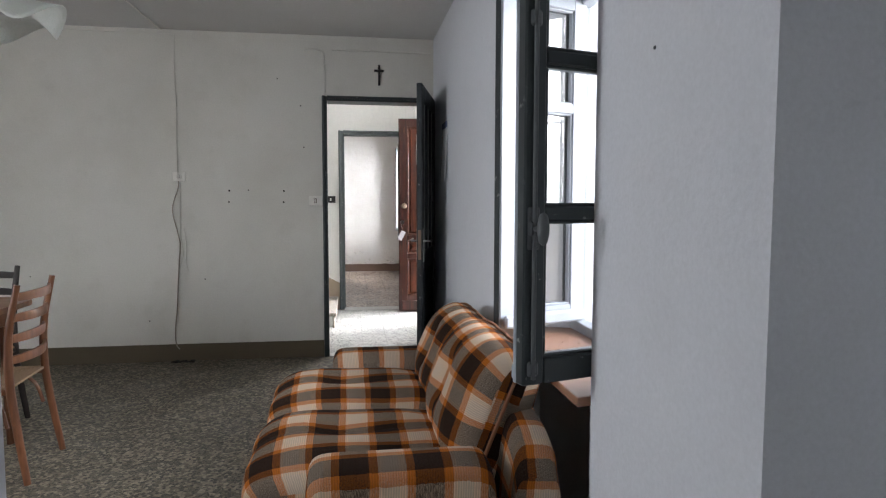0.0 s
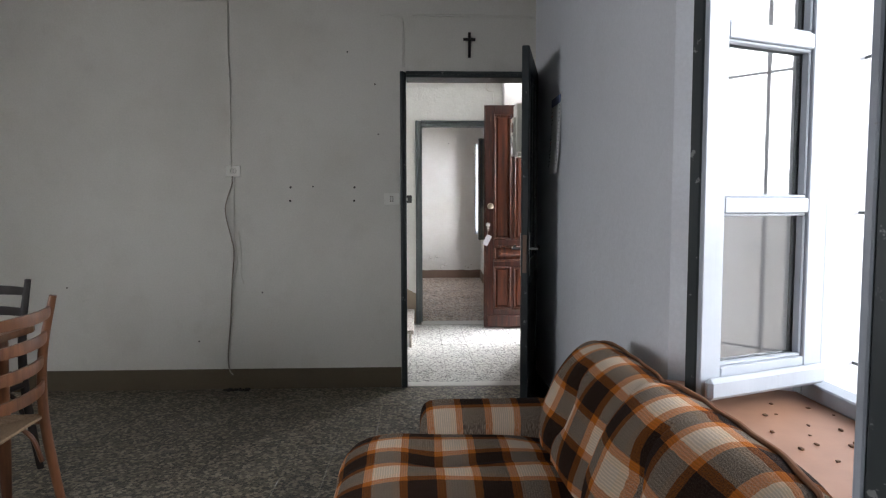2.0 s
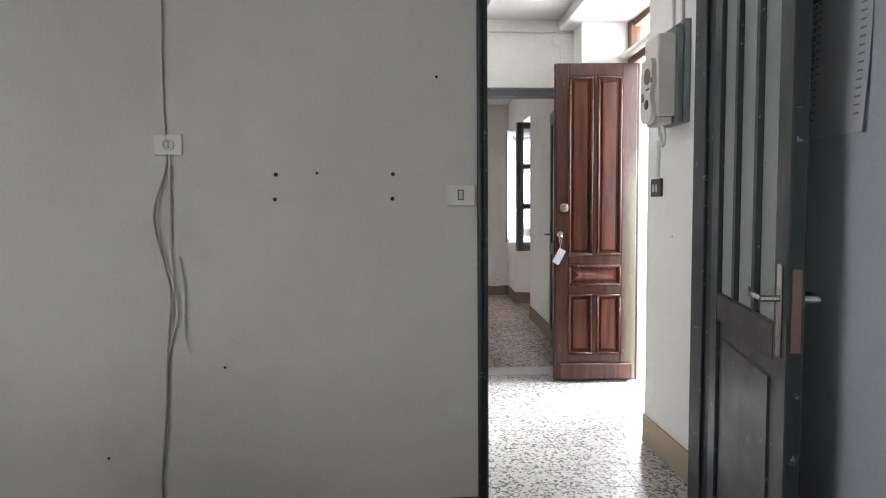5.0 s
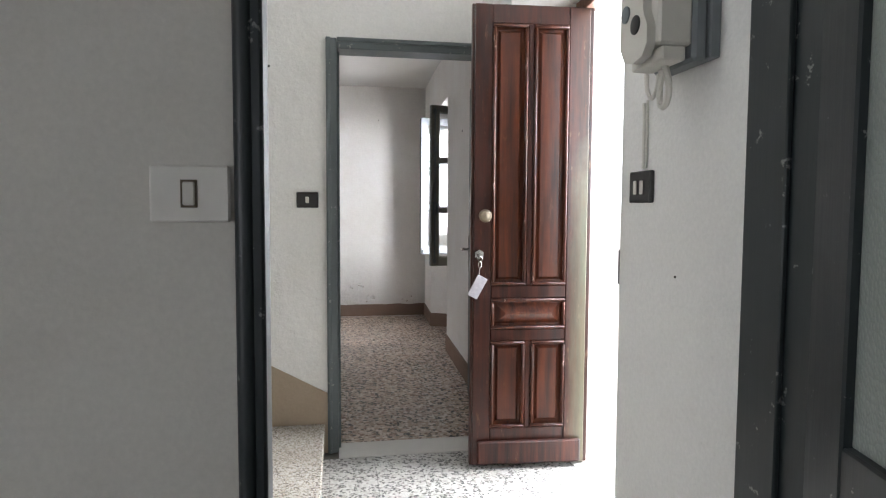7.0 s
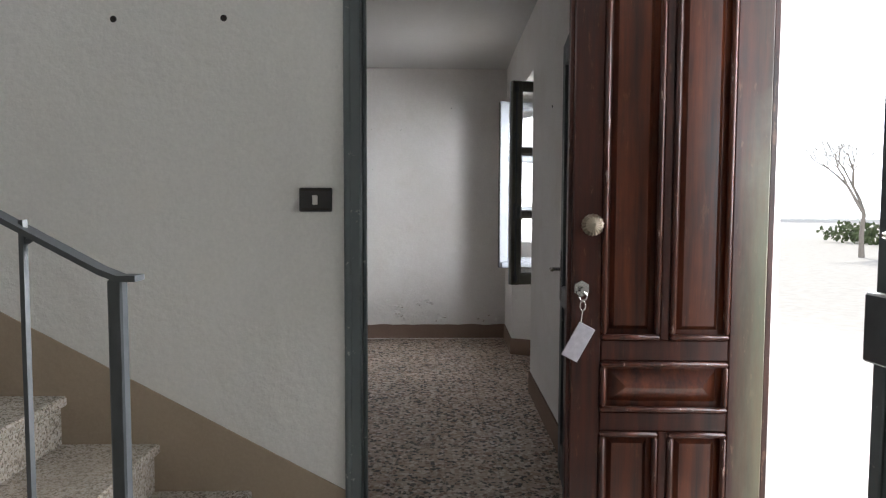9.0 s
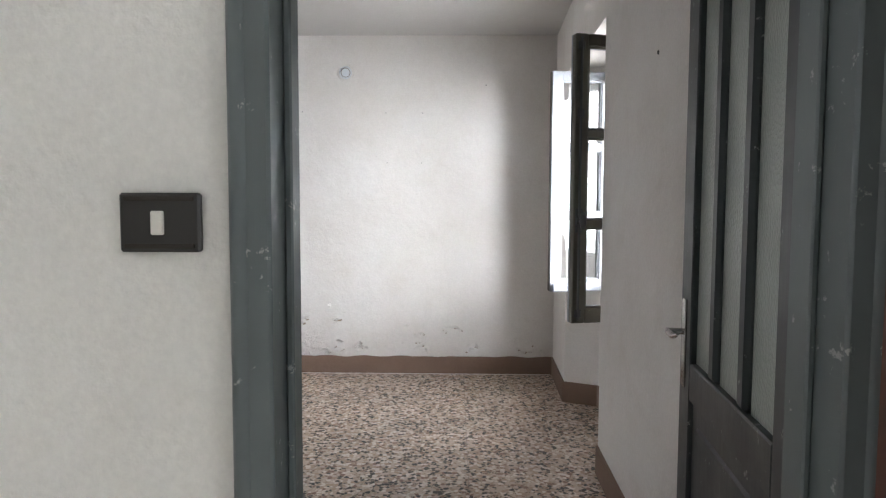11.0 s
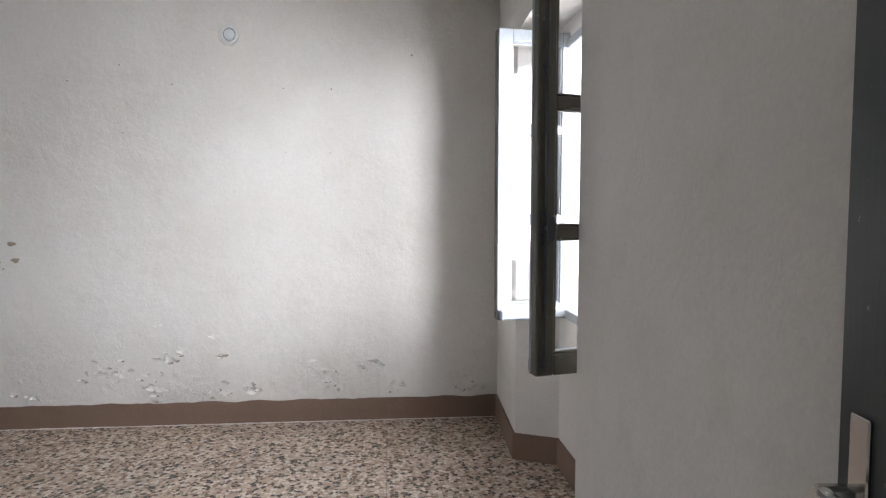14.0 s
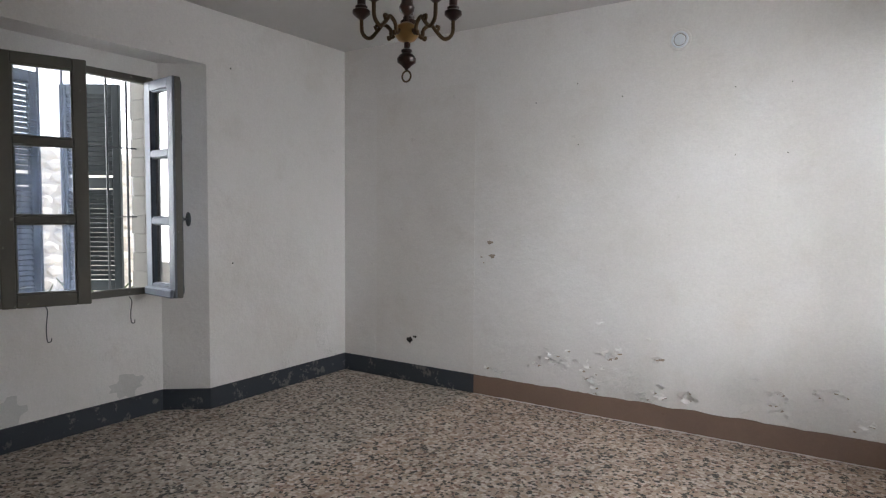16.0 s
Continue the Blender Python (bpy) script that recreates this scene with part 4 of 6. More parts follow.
# ---- sofa ----
def plaid(name):
    m, nt, b = material(name, 0.95)
    uv = nt.nodes.new("ShaderNodeTexCoord").outputs["UV"]
    warp = mixc(nt, 0.006, uv, noise_out(nt, uv, 60, 3, 0.6, 1), 'ADD')
    sep = nt.nodes.new("ShaderNodeSeparateXYZ")
    nt.links.new(warp, sep.inputs[0])
    bands = []
    D, C, R, G = (0.026, 0.011, 0.006), (0.90, 0.66, 0.46), (0.62, 0.17, 0.016), (0.82, 0.66, 0.51)
    for axis, period, shift in ((0, 0.215, 0.05), (1, 0.205, 0.02)):
        f = maths(nt, 'FRACT', maths(nt, 'ADD', maths(nt, 'DIVIDE', sep.outputs[axis], period), shift))
        r = nt.nodes.new("ShaderNodeValToRGB")
        r.color_ramp.interpolation = 'CONSTANT'
        el = r.color_ramp.elements
        stops = ((0.0, D), (0.36, R), (0.47, C), (0.57, G), (0.80, C), (0.85, R), (0.97, D))
        while len(el) < len(stops):
            el.new(0.5)
        for e, (p, c) in zip(el, stops):
            e.position, e.color = p, (*c, 1)
        nt.links.new(f, r.inputs[0])
        bands.append(r.outputs[0])
    thread = ramp(nt, noise_out(nt, uv, 420, 3, 0.6), ((0.46, grey(0)), (0.54, grey(1))))
    c = mixc(nt, thread, bands[0], bands[1])
    soft = mixc(nt, 0.62, mixc(nt, 0.5, bands[0], bands[1]), mixc(nt, 1.0, bands[0], bands[1], 'DARKEN'))
    c = mixc(nt, 0.7, c, soft)
    fuzz = noise_out(nt, uv, 330, 4, 0.75)
    rib = maths(nt, 'SINE', maths(nt, 'MULTIPLY', sep.outputs[0], math.tau / 0.0075))
    c = mixc(nt, 1.0, c, ramp(nt, rib, ((0.0, grey(0.80)), (0.7, grey(1)))), 'MULTIPLY')
    c = mixc(nt, ramp(nt, fuzz, ((0.5, grey(0)), (0.75, grey(0.14)))), c, (0.50, 0.42, 0.33))
    nt.links.new(c, b.inputs["Base Color"])
    b.inputs["Specular IOR Level"].default_value = 0.15
    bump(nt, b, maths(nt, 'ADD', fuzz, maths(nt, 'MULTIPLY', rib, 0.10)), 1.0, 0.009)
    return m


PLAID = plaid("plaid_upholstery")


def cushion(name, parent, size, m, puff=0.35, tufts=(), nx=30, ny=22, label="", seam=False, fall=0.86, e=0.42):
    """A stuffed cushion: a rounded slab, soft at its edges, drawn in at its tufts; the cloth runs over it."""
    sx, sy, sz = (v / 2 for v in size)
    bm = bmesh.new()
    uvl = bm.loops.layers.uv.new("uv")
    n = 30
    segs = 3 * n
    rows = []
    for j in range(ny + 1):
        v = -1 + 2 * j / ny
        row = []
        edge = max(0.0, 1 - abs(v) ** 4) ** 0.45
        for i in range(segs):
            a = math.tau * i / segs
            ca, sa = math.cos(a), math.sin(a)
            px = math.copysign(abs(ca) ** e, ca)
            pz = math.copysign(abs(sa) ** (e + 0.12), sa)
            x = px * sx * (fall + (1 - fall) * edge)
            z = pz * sz * (fall - 0.45 + (1.45 - fall) * edge) * (1 + puff * 0.35 * (1 - px * px) * (1 - v * v))
            y = v * sy
            for tx, ty, deep in tufts:
                q = ((x - tx) ** 2 + (y - ty) ** 2) / 0.006
                if pz > 0.2:
                    z -= deep * math.exp(-q)
                q2 = abs(y - ty) / 0.02
                if pz > 0.2:
                    z -= deep * 0.35 * math.exp(-q2)
            k = noise.noise(Vector((x * 6 + sx * 9, y * 6, z * 6 + sy * 5))) * 0.010
            row.append(bm.verts.new((x * (1 + k), y, z + k)))
        rows.append(row)
    mid = rows[ny // 2]
    arc = [0.0]
    for i in range(segs):
        arc.append(arc[-1] + (mid[(i + 1) % segs].co - mid[i].co).length)
    for j in range(ny):
        for i in range(segs):
            i2 = (i + 1) % segs
            f = bm.faces.new((rows[j][i], rows[j][i2], rows[j + 1][i2], rows[j + 1][i]))
            f.smooth = True
            for lp, (a, b2) in zip(f.loops, ((i, j), (i + 1, j), (i + 1, j + 1), (i, j + 1))):
                lp[uvl].uv = (arc[a] + 0.03, 2 * sy * b2 / ny + abs(m.translation.y))
    for row, flip in ((rows[0], True), (rows[-1], False)):
        f = bm.faces.new(row[::-1] if flip else row)
        for lp in f.loops:
            lp[uvl].uv = (lp.vert.co.x + 0.1, lp.vert.co.z + 0.05)
    bmesh.ops.transform(bm, matrix=m, verts=bm.verts)
    ob = part(name, bm, PLAID, parent, label)
    if seam:
        bm = bmesh.new()
        line = [(sx * (fall + (1 - fall) * max(0.0, 1 - abs(v) ** 4) ** 0.45) + 0.004, v * sy, 0.006 * math.sin(v * 14)) for v in [-0.985 + 1.97 * k / 30 for k in range(31)]]
        line = [(-sx * 0.5 + sx * (fall + 0.45) * k / 6, -sy - 0.004, 0.004) for k in range(6)] + line
        tube(bm, [m @ Vector(q) for q in line], 0.0065, 8)
        part("piping", bm, SEAM, ob, "rust piping along the edge", True)
    return ob


SEAM = plain("rust_piping", (0.20, 0.085, 0.04), 0.9)
BUTTON = plain("dark_button", (0.02, 0.012, 0.01), 0.6)
sofa = thing("sofa", "low two-seat sofa in brown orange and cream plaid cloth", "sofa")
cushion("seat_cushion", sofa, (0.82, 0.655, 0.27), pose(0.235, -2.995, 0.315, 0, 1.5, 0), 0.5, ((-0.10, 0.0, 0.035),), label="plaid seat cushion with a button")
cushion("seat_cushion", sofa, (0.82, 0.655, 0.27), pose(0.235, -2.365, 0.315, 0, 1.5, 0), 0.5, ((-0.10, 0.0, 0.035),), label="plaid seat cushion with a button")
for y in (-2.995, -2.365):
    bm = bmesh.new()
    lathe(bm, ((0.012, 0), (0.012, 0.004), (0.006, 0.007)), (0.13, y, 0.418), 12)
    part("button", bm, BUTTON, sofa)
cushion("back_cushion", sofa, (0.47, 0.68, 0.245), pose(0.648, -2.99, 0.575, 0, -68, 0), 1.0, ((0.0, 0.0, 0.06),), label="slumped plaid back cushion", seam=1, e=0.55, fall=0.80)
cushion("back_cushion", sofa, (0.46, 0.67, 0.235), pose(0.668, -2.335, 0.550, 0, -66, 0), 1.0, ((0.0, 0.0, 0.06),), label="slumped plaid back cushion", seam=1, e=0.55, fall=0.80)
cushion("arm", sofa, (0.55, 0.22, 0.50), pose(0.325, -3.435, 0.275, 0, 0, 0), 0.0, label="plaid padded arm", fall=0.96, e=0.16)
cushion("arm", sofa, (0.62, 0.20, 0.48), pose(0.40, -1.955, 0.265, 0, 0, 0), 0.0, label="plaid padded arm", fall=0.96, e=0.16)
cushion("back_frame", sofa, (0.15, 1.66, 0.60), pose(0.71, -2.70, 0.325, 0, 4, 0), 0.05, label="plaid covered back", ny=30, fall=0.95)
one("base", DARKWOOD, sofa, -0.10, -3.50, 0.03, 0.72, -1.90, 0.20, bevel=0.02)


# ---- chairs and table ----
RUSH = plain("woven_rush", (0.22, 0.145, 0.085), 0.9, 0, 0.5, 90)


def chair(m, mat, label):
    """Ladder-back chair facing -x, its back at x = 0, with a rush seat."""
    c = thing("dining_chair", label, "chair", m, "chairs round the table")
    for s in (-1, 1):
        bm = bmesh.new()
        line = curve_points(((0.045, s * 0.212, 0), (0.008, s * 0.20, 0.25), (-0.015, s * 0.195, 0.46), (-0.01, s * 0.197, 0.68), (0.035, s * 0.20, 0.905)), 6)
        n = len(line)
        tube(bm, line, 0.016, 10, [0.0115 + 0.0075 * math.sin(math.pi * min(1, 0.15 + 0.8 * i / n)) for i in range(n)])
        part("back_post", bm, mat, c, "", True)
        bm = bmesh.new()
        tube(bm, curve_points(((-0.44, s * 0.225, 0), (-0.425, s * 0.215, 0.22), (-0.41, s * 0.20, 0.45)), 5), 0.015, 10, [0.011 + 0.0006 * i for i in range(11)])
        part("front_leg", bm, mat, c, "", True)
        for x in (-0.03, -0.40):
            bm = bmesh.new()
            sg = -1 if x < -0.2 else 1
            tube(bm, curve_points(((x, s * 0.20, 0.26), (x - sg * 0.03, s * 0.19, 0.36), (x - sg * 0.11, s * 0.185, 0.43)), 5), 0.009, 8)
            part("bracket", bm, mat, c, "", True)
    for z in (0.565, 0.66, 0.755, 0.85):
        bm = bmesh.new()
        n = 12
        x0 = -0.012 + max(0, z - 0.66) * 0.17
        secs = []
        for i in range(n + 1):
            u = -1 + 2 * i / n
            y = u * 0.195
            x = x0 + 0.045 * (1 - u * u)
            hh = 0.017 + 0.004 * (1 - u * u)
            secs.append([bm.verts.new((x + dx, y, z + dz)) for dx, dz in ((-0.006, -hh), (0.006, -hh), (0.008, 0), (0.006, hh), (-0.006, hh), (-0.008, 0))])
        for a, b in zip(secs, secs[1:]):
            for i in range(6):
                bm.faces.new((a[i], a[(i + 1) % 6], b[(i + 1) % 6], b[i]))
        bm.faces.new(secs[0])
        bm.faces.new(secs[-1][::-1])
        part("slat", bm, mat, c, "", True)
    bm = bmesh.new()
    n = 14
    for i in range(n):
        for k in range(4):
            a0, a1 = 0.195 * (1 - i / n), 0.195 * (1 - (i + 1) / n)
            cen = Vector((-0.215, 0, 0.440 - 0.010 * (i / n)))
            ang = k * math.pi / 2
            q = Matrix.Rotation(ang, 3, 'Z')
            tube(bm, [cen + q @ Vector((a0, -a0 * 1.0, 0)), cen + q @ Vector((a0, a0 * 1.0, 0))], 0.0085, 6)
    tagged(part("seat", bm, RUSH, c, "woven rush seat"), kind="stuff")
    for y in (-0.195, 0.195):
        one("seat_rail", mat, c, -0.41, y - 0.013, 0.410, -0.01, y + 0.013, 0.437, bevel=0.006)
    return c


chair(pose(-1.325, -2.035, 0, 0, 0, 4), CHAIRWOOD, "honey-coloured wooden ladder-back chair with a rush seat")
chair(pose(-1.93, -1.30, 0, 0, 0, 84), DARKWOOD, "dark-stained wooden ladder-back chair with a rush seat")
table = thing("dining_table", "plain worn wooden dining table with rounded corners", "table")
bm = bmesh.new()
out = []
for cx, cy, a0 in ((-1.62, -1.72, 0), (-2.75, -1.72, 90), (-2.75, -2.30, 180), (-1.62, -2.30, 270)):
    out += [(cx + 0.15 * math.cos(radians(a0 + k * 15)), cy + 0.15 * math.sin(radians(a0 + k * 15))) for k in range(7)]
prism(bm, out, 0.735, 0.762)
part("tabletop", bm, TABLEWOOD, table)
for b in ((-2.75, -2.36, -1.62, -2.335), (-2.75, -1.685, -1.62, -1.66), (-2.81, -2.30, -2.785, -1.72), (-1.585, -2.30, -1.56, -1.72)):
    one("apron", CHAIRWOOD, table, b[0], b[1], 0.64, b[2], b[3], 0.735)
for x in (-2.77, -1.60):
    for y in (-2.32, -1.70):
        bm = bmesh.new()
        tube(bm, ((x, y, 0), (x, y, 0.3), (x, y, 0.735)), 0.03, 12, [0.018, 0.025, 0.032])
        part("leg", bm, CHAIRWOOD, table, "", True)


# ---- lamps ----
def opal():
    m, nt, b = material("frosted_glass", 0.35)
    n = noise_out(nt, coords(nt), 40, 3)
    nt.links.new(mixc(nt, n, (0.68, 0.72, 0.66), (0.80, 0.82, 0.78)), b.inputs["Base Color"])
    b.inputs["Transmission Weight"].default_value = 0.35
    v = node(nt, "ShaderNodeTexVoronoi", Scale=90.0)
    nt.links.new(coords(nt), v.inputs["Vector"])
    bump(nt, b, v.outputs["Distance"], 0.6, 0.004)
    return m


OPAL = opal()
lamp = thing("pendant_lamp", "hanging lamp with a wavy frosted glass shade", "lamp")
bm = bmesh.new()
rows = []
for j in range(11):
    r = 0.025 + 0.315 * (j / 10)
    row = []
    for i in range(64):
        a = i * math.tau / 64
        wave = math.cos(5 * a + 0.4)
        rr = r * (1 + 0.10 * wave * (j / 10) ** 2)
        row.append(bm.verts.new((-1.50 + rr * math.cos(a), -1.98 + rr * math.sin(a), 2.235 - 0.085 * (j / 10) ** 1.6 + (0.055 * wave - 0.02) * (j / 10) ** 2.2)))
    rows.append(row)
for a, b in zip(rows, rows[1:]):
    for i in range(64):
        bm.faces.new((a[i], a[(i + 1) % 64], b[(i + 1) % 64], b[i]))
sh = part("shade", bm, OPAL, lamp, "wavy frosted glass shade", True)
mod = sh.modifiers.new("thick", 'SOLIDIFY')
mod.thickness = 0.005
bm = bmesh.new()
tube(bm, ((-1.50, -1.98, 2.25), (-1.50, -1.98, ZA)), 0.007)
lathe(bm, ((0.03, 0), (0.03, 0.03), (0.015, 0.05)), (-1.50, -1.98, 2.235), 16)
lathe(bm, ((0.05, 0), (0.045, 0.03)), (-1.50, -1.98, ZA - 0.03), 16)
part("stem", bm, SILLWOOD, lamp, "reddish stem", True)
bm = bmesh.new()
tube(bm, [(-1.50 + 0.024 * math.cos(k * 0.5), -1.98 + 0.024 * math.sin(k * 0.5), 2.20 - 0.0016 * k) for k in range(44)], 0.0065, 8)
lathe(bm, ((0.022, 0), (0.022, 0.035)), (-1.50, -1.98, 2.20), 14)
part("bulb", bm, CREAM, lamp, "white spiral bulb", True)

CHWOOD = wood("turned_wood_dark", (0.018, 0.006, 0.004), (0.07, 0.022, 0.012), 0.25, (20, 20, 6))
BRONZE = plain("dark_bronze", (0.11, 0.072, 0.035), 0.4, 0.85, 0.3)
ch = thing("chandelier", "turned dark wood and brass chandelier with curled arms", "chandelier", pose(-1.005, 4.423, 0))
bm = bmesh.new()
tube(bm, [(0.020 * math.cos(k * math.tau / 20), 0, 1.847 + 0.020 * math.sin(k * math.tau / 20)) for k in range(21)], 0.0035, 8)
part("ring", bm, BRONZE, ch, "", True)
bm = bmesh.new()
lathe(bm, ((0.004, 1.868), (0.008, 1.876), (0.013, 1.879), (0.018, 1.886), (0.034, 1.898), (0.036, 1.912), (0.026, 1.926), (0.013, 1.932), (0.020, 1.938), (0.020, 1.944), (0.010, 1.95), (0.009, 1.972)))
part("finial", bm, CHWOOD, ch, "turned dark wood finial", True)
bm = bmesh.new()
lathe(bm, ((0.010, 1.972), (0.030, 1.978), (0.040, 1.990), (0.045, 1.996), (0.045, 2.022), (0.040, 2.030), (0.030, 2.036), (0.012, 2.046)))
part("band", bm, BRASS, ch, "brass band", True)
bm = bmesh.new()
lathe(bm, ((0.010, 2.046), (0.009, 2.07), (0.026, 2.085), (0.030, 2.10), (0.020, 2.12), (0.022, 2.16), (0.016, 2.22), (0.012, 2.30), (0.020, 2.33), (0.010, 2.36), (0.006, 2.38), (0.006, ZC - 0.05), (0.05, ZC - 0.04), (0.055, ZC)))
part("column", bm, CHWOOD, ch, "turned dark wood column", True)
for k in range(5):
    a = radians(52 + 72 * k)
    ca, sa = math.cos(a), math.sin(a)
    bm = bmesh.new()
    line = curve_points([(r * ca, r * sa, z) for r, z in ((0.042, 2.008), (0.060, 1.995), (0.066, 2.025), (0.095, 2.045), (0.118, 2.022), (0.150, 1.998), (0.180, 2.020), (0.184, 2.070))], 5)
    tube(bm, line, 0.0075, 8)
    tube(bm, curve_points([(r * ca, r * sa, z) for r, z in ((0.118, 2.022), (0.128, 2.040), (0.114, 2.044))], 4), 0.006, 8)
    tube(bm, curve_points([(r * ca, r * sa, z) for r, z in ((0.060, 1.995), (0.072, 1.988), (0.074, 2.000))], 4), 0.006, 8)
    arm = part("arm", bm, BRONZE, ch, "curled bronze arm", True)
    bm = bmesh.new()
    lathe(bm, ((0.008, 2.07), (0.018, 2.078), (0.034, 2.092), (0.034, 2.104), (0.022, 2.112), (0.024, 2.12), (0.016, 2.126), (0.016, 2.20)), (0.184 * ca, 0.184 * sa, 0), 16)
    part("candle_cup", bm, CHWOOD, arm, "turned dark wood cup", True)


# ---- wall fittings, living room ----
def plate(name, label, category, cx, cz, w, h, y, s, mat, rocker, rmat):
    """Switch or socket plate on a wall that faces s along y."""
    d = thing(name, label, category)
    ya, yb = sorted((y, y + s * 0.009))
    one("cover", mat, d, cx - w / 2, ya, cz - h / 2, cx + w / 2, yb, cz + h / 2, bevel=0.003)
    return d


d = plate("light_switch", "yellowed white light switch by the door", "switch", -0.093, 1.289, 0.105, 0.078, 0, -1, IVORY, 0, 0)
one("rocker_well", SKIRT_A, d, -0.105, -0.0105, 1.270, -0.083, -0.009, 1.308, bevel=0.0005)
one("rocker", CREAM, d, -0.102, -0.014, 1.273, -0.086, -0.009, 1.305, bevel=0.002)
d = plate("wall_socket", "old white wall socket with cables", "socket", -1.145, 1.475, 0.100, 0.076, 0, -1, IVORY, 0, 0)
bm = bmesh.new()
lathe(bm, ((0.021, 0), (0.021, 0.006), (0.017, 0.006), (0.016, 0.001), (0.002, 0.001)), steps=20)
bmesh.ops.transform(bm, matrix=pose(-1.143, -0.009, 1.475, 90), verts=bm.verts)
s = part("socket_ring", bm, CREAM, d, "round socket insert", True)
for dz in (-0.009, 0, 0.009):
    one("pin_hole", BLACK, s, -1.1455, -0.0115, 1.4735 + dz, -1.1405, -0.0095, 1.4775 + dz, bevel=0.0003)


def cable(name, label, points, r, mat, n=6):
    bm = bmesh.new()
    tube(bm, curve_points(points, n), r, 6)
    return solid(name, bm, mat, label, "cable", smooth=True)


cable("surface_cable", "white cable tacked up the wall", ((-1.155, -0.006, 2.575), (-1.16, -0.006, 2.3), (-1.152, -0.006, 2.0), (-1.158, -0.006, 1.75), (-1.155, -0.006, 1.50)), 0.0045, CREAM)
cable("surface_cable", "white cable tacked along the ceiling", ((-3.6, -0.006, 2.585), (-2.5, -0.006, 2.578), (-1.9, -0.006, 2.579), (-1.25, -0.006, 2.576), (-1.155, -0.006, 2.572)), 0.0045, CREAM)
cable("hanging_cable", "loose grey cable hanging down the wall", ((-1.15, -0.008, 1.44), (-1.155, -0.010, 1.38), (-1.20, -0.014, 1.22), (-1.165, -0.012, 1.03), (-1.15, -0.012, 0.93), (-1.17, -0.010, 0.70), (-1.185, -0.010, 0.45), (-1.205, -0.010, 0.25), (-1.20, -0.010, 0.14), (-1.175, -0.014, 0.10)), 0.0045, STONE)
cable("hanging_cable", "loose white cable hanging down the wall", ((-1.14, -0.010, 1.44), (-1.145, -0.008, 1.25), (-1.148, -0.010, 1.05), (-1.13, -0.010, 0.88), (-1.145, -0.008, 0.80), (-1.175, -0.010, 0.70)), 0.004, CREAM)
cable("hanging_cable", "short end of white cable on the wall", ((-1.12, -0.008, 1.07), (-1.105, -0.010, 0.95), (-1.108, -0.010, 0.80), (-1.09, -0.012, 0.72)), 0.004, CREAM)
cable("ceiling_cable", "white cable across the ceiling to the lamp", ((-1.25, -0.01, 2.60), (-1.262, -0.35, 2.604), (-1.28, -0.8, 2.604), (-1.38, -1.4, 2.604), (-1.50, -1.93, 2.604)), 0.0045, CREAM)
cable("surface_cable", "painted-over pipe under the ceiling", ((-0.16, -0.003, 2.50), (-0.04, -0.003, 2.49), (-0.012, -0.003, 2.44), (-0.010, -0.003, 2.16)), 0.007, WALL_A)
cable("surface_cable", "painted-over pipe above the door", ((0.05, -0.003, 2.50), (0.45, -0.003, 2.50), (0.86, -0.006, 2.492)), 0.008, WALL_A)
cross = thing("wall_cross", "small dark wooden cross on the wall", "cross")
one("upright", DARKWOOD, cross, 0.420, -0.014, 2.226, 0.438, -0.001, 2.390, bevel=0.002)
one("crosspiece", DARKWOOD, cross, 0.389, -0.0145, 2.335, 0.469, -0.002, 2.353, bevel=0.002)
HOLE = plain("hole_dark", (0.03, 0.025, 0.02), 0.95)


def spot(x, y, z, r, axis, s, name="wall_plug", mat=None, label="dark empty plug hole in plaster"):
    """A small plug, nail or hole on a wall that faces s along the axis."""
    bm = bmesh.new()
    lathe(bm, ((r * 1.25, 0), (r, 0.003), (r * 0.6, 0.003), (r * 0.5, 0.001)), steps=10)
    turn = {("y", -1): pose(x, y, z, 90), ("x", -1): pose(x, y, z, 0, -90), ("x", 1): pose(x, y, z, 0, 90), ("y", 1): pose(x, y, z, -90)}[(axis, s)]
    bmesh.ops.transform(bm, matrix=turn, verts=bm.verts)
    return solid(name, bm, mat or HOLE, label, "wall plug")


for x, z in ((-0.768, 1.367), (-0.773, 1.277), (-0.343, 1.367), (-0.346, 1.277)):
    spot(x, 0, z, 0.0062, "y", -1)
for x, z in ((-0.62, 1.372), (-0.20, 2.05), (-0.18, 1.72), (-0.38, 2.26), (-0.97, 0.66), (-1.40, 0.33), (-2.26, 0.70)):
    spot(x, 0, z, 0.0045, "y", -1, "nail_hole", label="small nail hole in plaster")
spot(XA, -3.864, 1.625, 0.004, "x", -1, "wall_nail", IRON, "bent nail in the wall")
bm = bmesh.new()
for k in range(9):
    bar(bm, -1.24 + 0.020 * k + 0.01 * math.sin(k * 3), -0.06 + 0.01 * math.cos(k * 5), 0.0, -1.215 + 0.020 * k, -0.03, 0.008 + 0.004 * (k % 3), b=0.003)
solid("debris", bm, HOLE, "dark crumbs of rubbish on the floor", "debris")

